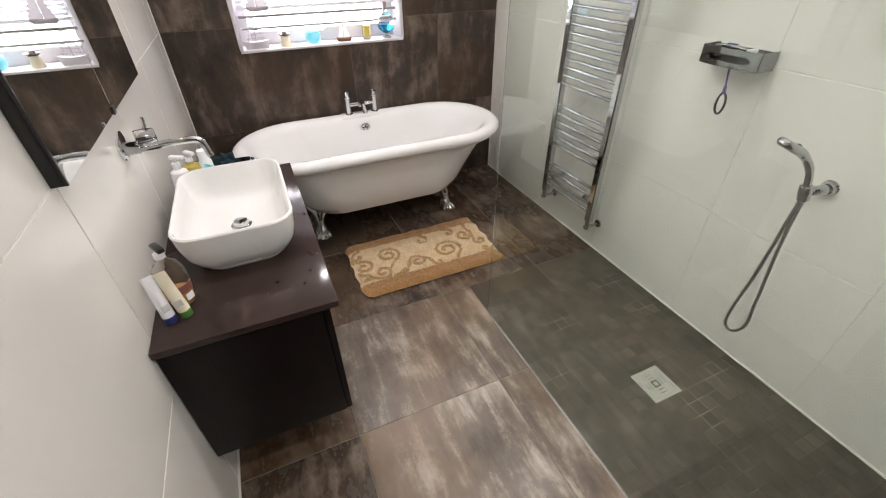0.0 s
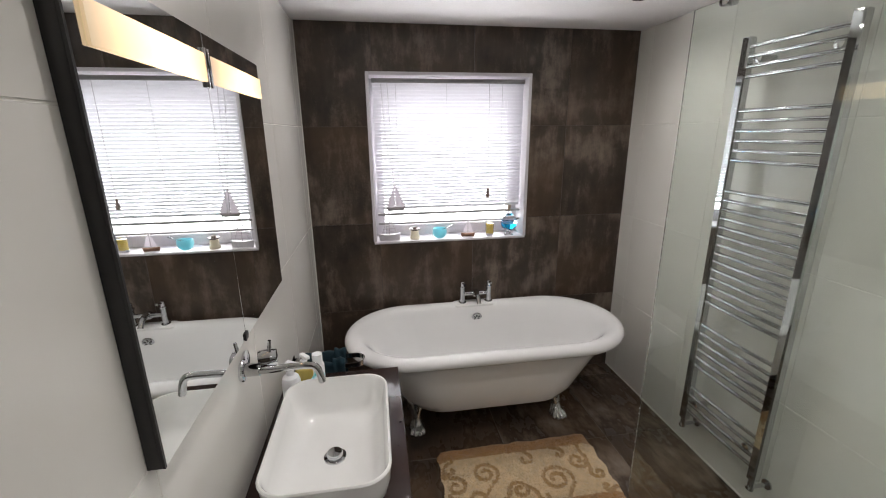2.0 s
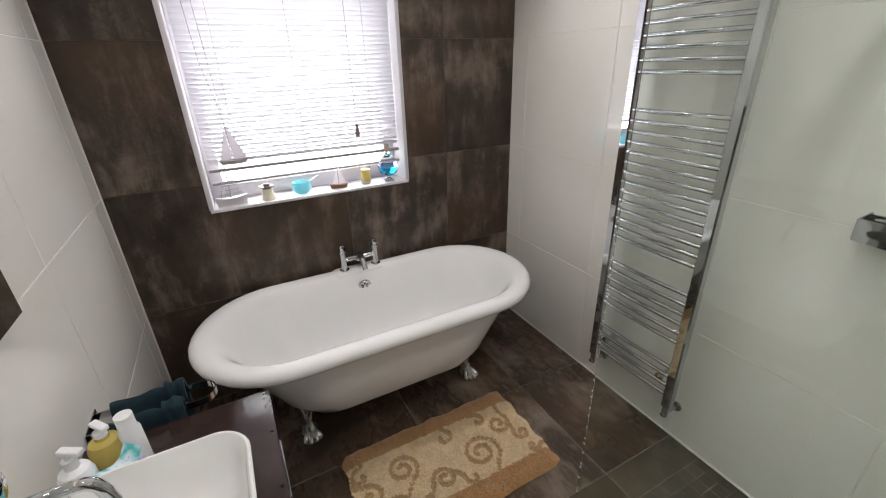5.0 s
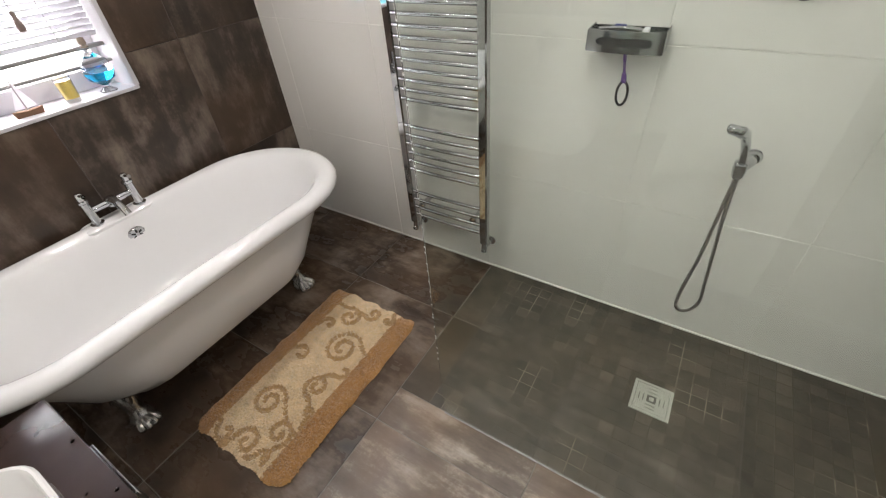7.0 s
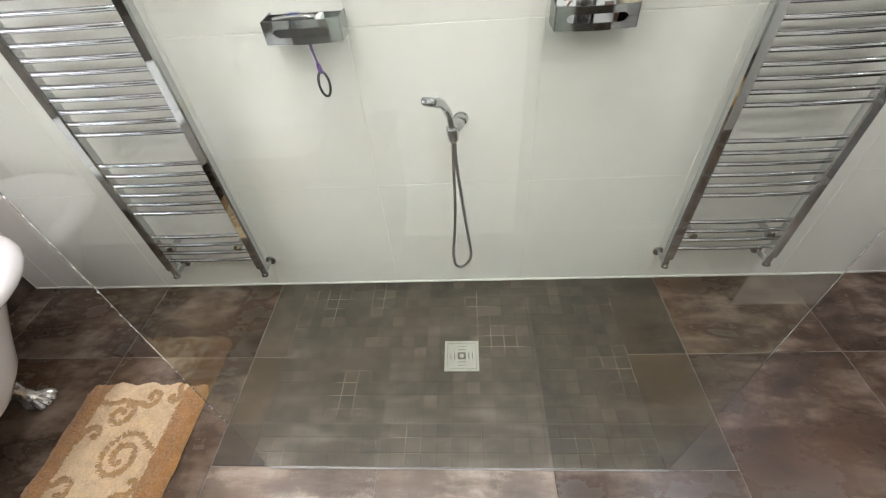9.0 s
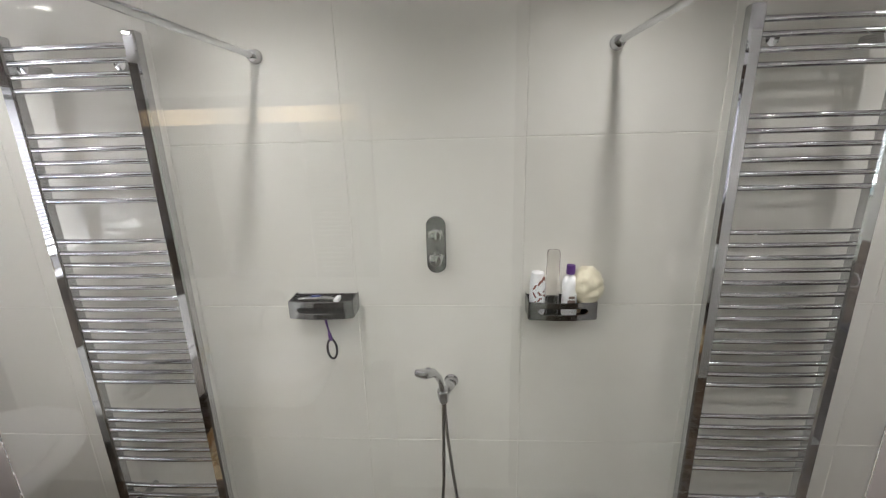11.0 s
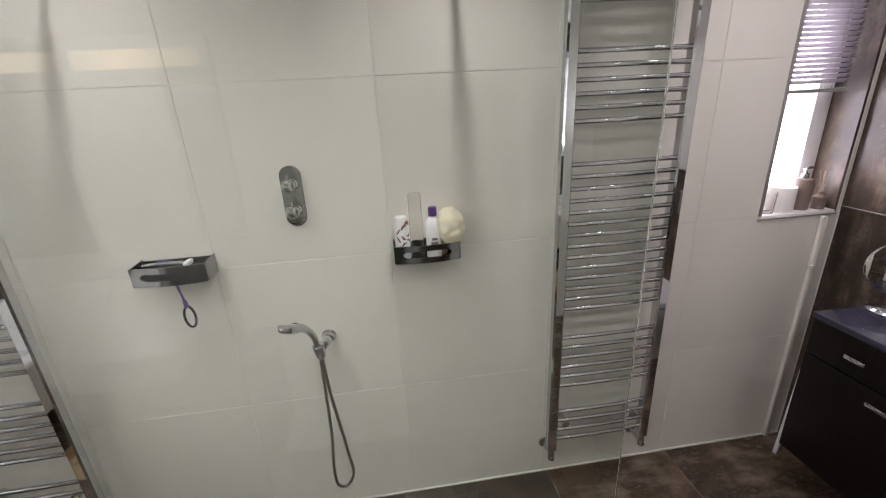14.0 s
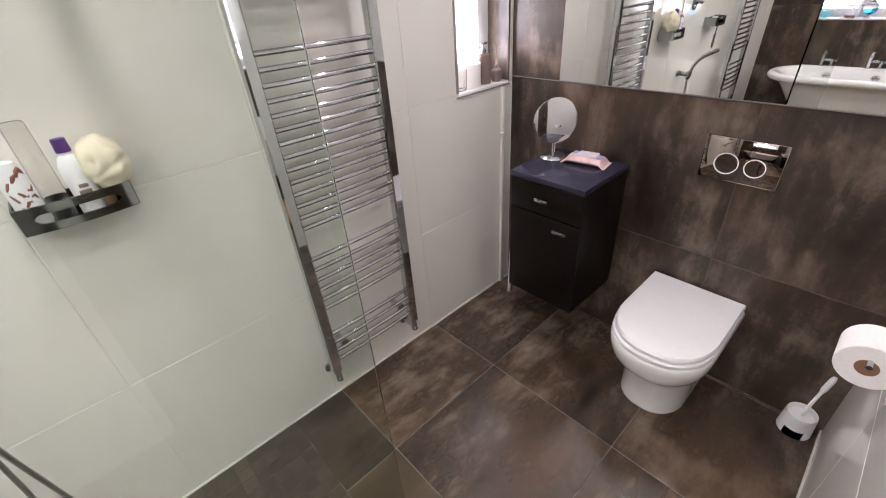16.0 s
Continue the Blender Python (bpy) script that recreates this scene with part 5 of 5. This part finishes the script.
def roll_holder():
    h = thing("toilet_roll_holder", "chrome wall toilet roll holder beside the toilet", "roll holder", (PARTITION_X, -3.82, 0.785))
    part("wall_plate", moved(lathe([(0.024, 0.0), (0.023, 0.006), (0.01, 0.009)], 18), pose(0, -0.075, 0.0, 0, 90)), M_CHROME, h)
    part("bar", sweep(bend([(0.0, -0.075, 0), (0.068, -0.075, 0), (0.075, -0.06, 0), (0.075, 0.07, 0)], 5), 0.006, 10), M_CHROME, h)
    r = thing("toilet_roll", "white toilet roll with brown card core", "toilet roll", (PARTITION_X + 0.075, -3.82, 0.767))
    part("paper", moved(lathe([(0.021, -0.048), (0.056, -0.048), (0.058, -0.046), (0.058, 0.046), (0.056, 0.048), (0.021, 0.048)], 36), pose(0, 0, 0, 90)), M_PAPER, r)
    part("core", moved(lathe([(0.019, -0.0485), (0.0212, -0.0485), (0.0212, 0.0485), (0.019, 0.0485)], 24), pose(0, 0, 0, 90)), M_CARD, r)
    part("loose_sheet", box(-0.059, -0.046, -0.08, -0.0578, 0.046, 0.0, 0.0003, 1), M_PAPER, r)


roll_holder()


def corner_pipe():
    p = thing("pipe_cover", "slim white pipe cover in the corner with clip", "pipe cover")
    part("cover", box(-0.020, -4.278, 0.0, -0.002, -4.256, 1.135, 0.004), M_IVORY, p)
    part("clip", lathe([(0.0, 0.0), (0.012, 0.0), (0.012, 0.012), (0.0, 0.013)], 16, (-0.018, -4.258, 0.91)), M_IVORY, p)


corner_pipe()
solid("board_strip", [moved(box(-0.008, -0.012, 0.0, 0.008, 0.012, 0.475, 0.002), pose(-0.112, -4.225, 0.0, 2, -1, 20))], M_UPVC, "narrow white board standing in the corner behind cabinet", "board")


# ---- things on the window sills ----
SILL = WIN[2] + 0.010


def hull(length, beam, height, z0):
    rings = []
    for k in range(9):
        u = k / 8 * 2 - 1
        w = beam / 2 * max(1 - abs(u) ** 2.6, 0.03)
        lift = height * 0.25 * u * u
        rings.append([(u * length / 2 * (1 - 0.12 * (1 - s)), w * c * (0.55 + 0.45 * s), z0 + height * s + lift * s) for c, s in ((-1, 1), (-0.8, 0.4), (-0.3, 0), (0.3, 0), (0.8, 0.4), (1, 1))])
    return loft(rings)


def sail(p, q, r, t=0.0012):
    d = Vector((0, t, 0))
    return loft([[Vector(v) - d for v in (p, q, r)], [Vector(v) + d for v in (p, q, r)]])


def big_boat():
    b = thing("model_boat", "white wooden model boat with striped rigging on the sill", "model boat", (-1.588, 0.035, SILL), 6)
    part("hull", hull(0.145, 0.04, 0.038, 0.0), M_FRAME, b)
    part("mast", sweep([(0, 0, 0.028), (0, 0, 0.185)], [0.0032, 0.0022], 8), M_BOAT, b)
    for k in range(6):
        z = 0.055 + 0.02 * k
        half = 0.058 * (1 - (z - 0.03) / 0.17)
        part("yard", sweep([(-half, 0, z), (half, 0, z + 0.004)], 0.0026, 6), M_BOAT, b)
    part("rigging", [sweep([(-0.048, 0, 0.03), (0, 0, 0.18)], 0.0016, 5), sweep([(0.048, 0, 0.03), (0, 0, 0.18)], 0.0016, 5)], M_BOAT, b)


def hanging_boat():
    b = thing("boat_cord_pull", "small grey wooden sailing boat hanging on blind cord", "ornament", (-1.541, 0.040, 1.232), 4)
    part("hull", hull(0.12, 0.024, 0.018, -0.010), M_BOAT, b)
    part("mast", sweep([(0, 0, 0.004), (-0.006, 0, 0.18), (-0.012, 0, 0.24)], 0.0018, 8), M_BOAT, b)
    part("sail", sail((0.002, 0, 0.012), (0.058, 0, 0.012), (-0.004, 0, 0.165)), M_SAIL_THIN, b)
    part("sail", sail((-0.005, 0, 0.012), (-0.054, 0, 0.012), (-0.009, 0, 0.15)), M_SAIL_THIN, b)
    part("cord", [sweep([(-0.012, 0, 0.24), (-0.045, 0.005, 0.43), (-0.06, 0.01, 0.74)], 0.0012, 5), sweep([(0.03, 0, 0.0), (0.025, 0, -0.10)], 0.0009, 5)], M_RAIL_DARK, b)
    part("boom", [sweep([(-0.056, 0, 0.012), (0.060, 0, 0.012)], 0.0018, 6), sweep([(0.059, 0, 0.013), (-0.004, 0, 0.167)], 0.0011, 5), sweep([(-0.055, 0, 0.013), (-0.009, 0, 0.152)], 0.0011, 5)], M_BOAT, b)


def small_boat():
    b = thing("model_boat", "little wooden sailing boat with striped sails", "model boat", (-1.072, 0.045, SILL), -8)
    part("hull", hull(0.095, 0.028, 0.020, 0.0), M_CARD, b)
    part("mast", sweep([(0, 0, 0.016), (0, 0, 0.135)], 0.0018, 8), M_BOAT, b)
    part("sail", sail((0.003, 0, 0.028), (0.036, 0, 0.028), (0.002, 0, 0.125)), M_SAIL_THIN, b)
    part("sail", sail((-0.003, 0, 0.028), (-0.034, 0, 0.028), (-0.002, 0, 0.105)), M_SAIL_THIN, b)


def sill_things():
    c = thing("candle_holder", "cream candle pot with dark petal top", "candle holder", (-1.425, 0.045, SILL))
    part("pot", lathe([(0.0, 0.0), (0.031, 0.0), (0.032, 0.004), (0.027, 0.03), (0.024, 0.055), (0.022, 0.056), (0.02, 0.04), (0.0, 0.04)], 22), M_CREAM, c)
    part("petal_top", lathe([(0.018, 0.054), (0.036, 0.066), (0.037, 0.069), (0.015, 0.066), (0.014, 0.078), (0.0, 0.08)], 9), M_BRONZE, c)
    g = thing("glass_bowl", "turquoise glass bowl with silver spoon on sill", "bowl", (-1.262, 0.045, SILL))
    bowl = part("bowl", lathe([(0.0, 0.0), (0.022, 0.0), (0.040, 0.016), (0.047, 0.036), (0.045, 0.056), (0.042, 0.064), (0.039, 0.060), (0.042, 0.036), (0.024, 0.009), (0.0, 0.008)], 26), M_AQUA, g)
    bowl.visible_shadow = False
    part("spoon", [sweep([(0.02, 0, 0.055), (0.06, -0.004, 0.072)], 0.0022, 8), moved(lathe([(0.0, -0.002), (0.012, -0.001), (0.012, 0.001), (0.0, 0.002)], 14), pose(0.072, -0.005, 0.077, 0, -22) @ Matrix.Diagonal((1.5, 0.8, 1, 1)))], M_CHROME, g)
    t = thing("gel_tumbler", "glass tumbler with amber gel candle", "tumbler", (-0.922, 0.05, SILL))
    glass = part("tumbler", lathe([(0.0, 0.0), (0.024, 0.0), (0.026, 0.004), (0.029, 0.095), (0.027, 0.096), (0.0245, 0.015), (0.0, 0.012)], 22), M_BOTTLE, t)
    glass.visible_shadow = False
    part("gel", lathe([(0.0, 0.013), (0.0238, 0.0155), (0.0262, 0.08), (0.0, 0.081)], 22), M_AMBER, t)
    f = thing("oil_flask", "round glass flask half full of blue liquid", "flask", (-0.792, 0.045, SILL))
    flask = part("flask", lathe([(0.0, 0.0), (0.03, 0.0), (0.032, 0.004), (0.012, 0.018), (0.013, 0.026), (0.047, 0.05), (0.056, 0.08), (0.047, 0.117), (0.018, 0.142), (0.012, 0.15), (0.014, 0.172), (0.010, 0.172)], 26), M_BOTTLE, f)
    flask.visible_shadow = False
    part("liquid", lathe([(0.0, 0.028), (0.013, 0.029), (0.0445, 0.051), (0.0535, 0.08), (0.0, 0.0805)], 26), M_BLUE_LIQUID, f)
    part("stopper", lathe([(0.0, 0.165), (0.0095, 0.166), (0.0095, 0.176), (0.013, 0.180), (0.012, 0.200), (0.0, 0.203)], 16), M_WOOD, f, "brown cork stopper")


big_boat()
hanging_boat()
small_boat()
sill_things()
Z3 = WIN2[2] + 0.010
solid("toilet_roll", [lathe([(0.019, 0.0), (0.050, 0.0), (0.052, 0.003), (0.052, 0.097), (0.05, 0.10), (0.019, 0.10)], 32, (0.06, -4.115, Z3))], M_PAPER, "spare white toilet roll on the small window sill", "toilet roll")
solid("clear_tumbler", lathe([(0.0, 0.0), (0.026, 0.0), (0.03, 0.004), (0.033, 0.085), (0.031, 0.085), (0.027, 0.008), (0.0, 0.006)], 22, (0.04, -4.035, Z3)), M_BOTTLE, "clear plastic tumbler on the small window sill", "tumbler").visible_shadow = False
pump_bottle("soap_dispenser", "taupe soap dispenser with chrome pump on sill", (0.055, -4.205, Z3), [(0.0, 0.0), (0.033, 0.0), (0.035, 0.005), (0.035, 0.115), (0.03, 0.125), (0.012, 0.128), (0.012, 0.132)], M_BRONZE, None, M_CHROME, 20)
def reed_diffuser():
    d = thing("reed_diffuser", "small diffuser bottle with thin dark reeds", "diffuser", (0.035, -4.275, Z3))
    part("bottle", lathe([(0.0, 0.0), (0.022, 0.0), (0.024, 0.004), (0.024, 0.05), (0.01, 0.06), (0.01, 0.072)], 18), M_BRONZE, d)
    for k in range(4):
        part("reed", sweep([(0, 0, 0.05), (0.012 * (k - 1.5), 0.008 * (k % 2), 0.155)], 0.0015, 6), M_WOOD, d)


reed_diffuser()


# ---- tiles, piece by piece ----
tile_rects((WEST, -1.65, -1.05, -0.45, 0.0), ROWS_Z, [(WIN[0] - 0.001, WIN[2] - 0.003, WIN[1] + 0.001, WIN[3] + 0.001)], wall_north, on_north, M_WALL)
tile_rects(GRID_Y, ROWS_Z, [(WIN2[0] - 0.001, WIN2[2] - 0.002, WIN2[1] + 0.001, WIN2[3] + 0.001)], wall_east, on_east, M_IVORY)
tile_rects(GRID_Y[4:], ROWS_Z, [], wall_west, on_west, M_IVORY)
tile_rects((PARTITION_Y, -3.106, GRID_Y[4]), ROWS_Z, [], wall_west, on_west, M_WALL)
tile_rects((PARTITION_X, -1.02, -0.42, 0.0), (0.0, 0.57, 1.167, 1.72, TOP), [], wall_south, on_south, M_WALL)
tile_rects((SOUTH, -3.88, PARTITION_Y), ROWS_Z, [], wall_partition, on_partition, M_IVORY)
tile_rects((WEST, PARTITION_X), ROWS_Z, [], wall_partition_return, on_partition_end, M_WALL)
FLOOR_X, FLOOR_Y = (WEST, -1.63, -1.02, -0.42, 0.0), (SOUTH, -4.33, -3.73, -3.135, -2.533, -1.932, -1.333, -0.735, -0.135, 0.0)
SHOWER = (GLASS_X, -3.135, 0.0, -1.333)
MOSAIC = (GLASS_X, -2.900, 0.0, -1.475)
for a0, a1 in zip(FLOOR_X, FLOOR_X[1:]):
    for b0, b1 in zip(FLOOR_Y, FLOOR_Y[1:]):
        g = 0.0016
        # Mid-room tiles take the brightened colour in place of the light pooling there.
        tile_rect((a0 + g, b0 + g, a1 - g, b1 - g), [(SHOWER[0] - g, SHOWER[1] + g, 0.1, SHOWER[3] - g)], floor, on_floor, M_FLOOR_PALE_LIT if a0 in (-1.63, -1.02) and b0 in (-2.533, -1.932) else M_FLOOR)
for r in ((SHOWER[0], MOSAIC[3], -0.42, SHOWER[3]), (-0.42, MOSAIC[3], 0.0, SHOWER[3]), (SHOWER[0], SHOWER[1], -0.42, MOSAIC[1]), (-0.42, SHOWER[1], 0.0, MOSAIC[1])):
    tile_rect((r[0] + 0.0016, r[1] + 0.0016, r[2] - 0.0016, r[3] - 0.0016), [], floor, on_floor, M_SHOWER_TILE)
NXM, NYM = 16, 26
PX, PY = (MOSAIC[2] - MOSAIC[0]) / NXM, (MOSAIC[3] - MOSAIC[1]) / NYM
CHIP = mesh_of("tile", [slab((-PX / 2 + 0.0015, -PY / 2 + 0.0015, PX / 2 - 0.0015, PY / 2 - 0.0015), on_floor, 0.001, 0.008)], M_MOSAIC, False)
random.seed(11)
rest = []
made = 0
for i in range(NXM):
    for j in range(NYM):
        x, y = MOSAIC[0] + (i + 0.5) * PX, MOSAIC[1] + (j + 0.5) * PY
        if abs(x + 0.424) < 0.072 + PX * 0.2 and abs(y + 2.226) < 0.072 + PY * 0.2:
            continue
        if made < 300 and x > -0.70:
            o = new("tile", CHIP)
            o.parent, o.location = floor, (x, y, random.uniform(-0.0006, 0.0003))
            made += 1
        else:
            rest.append(slab((x - PX / 2 + 0.0015, y - PY / 2 + 0.0015, x + PX / 2 - 0.0015, y + PY / 2 - 0.0015), on_floor, 0.001, 0.008))
part("mosaic_bed", box(MOSAIC[0] + 0.001, MOSAIC[1] - 0.002, -0.004, -0.001, MOSAIC[3] + 0.002, -0.0012), M_GROUT_MOSAIC, floor)
part("mosaic_edge", rest, M_MOSAIC, floor, smooth=False)["kind"] = "stuff"
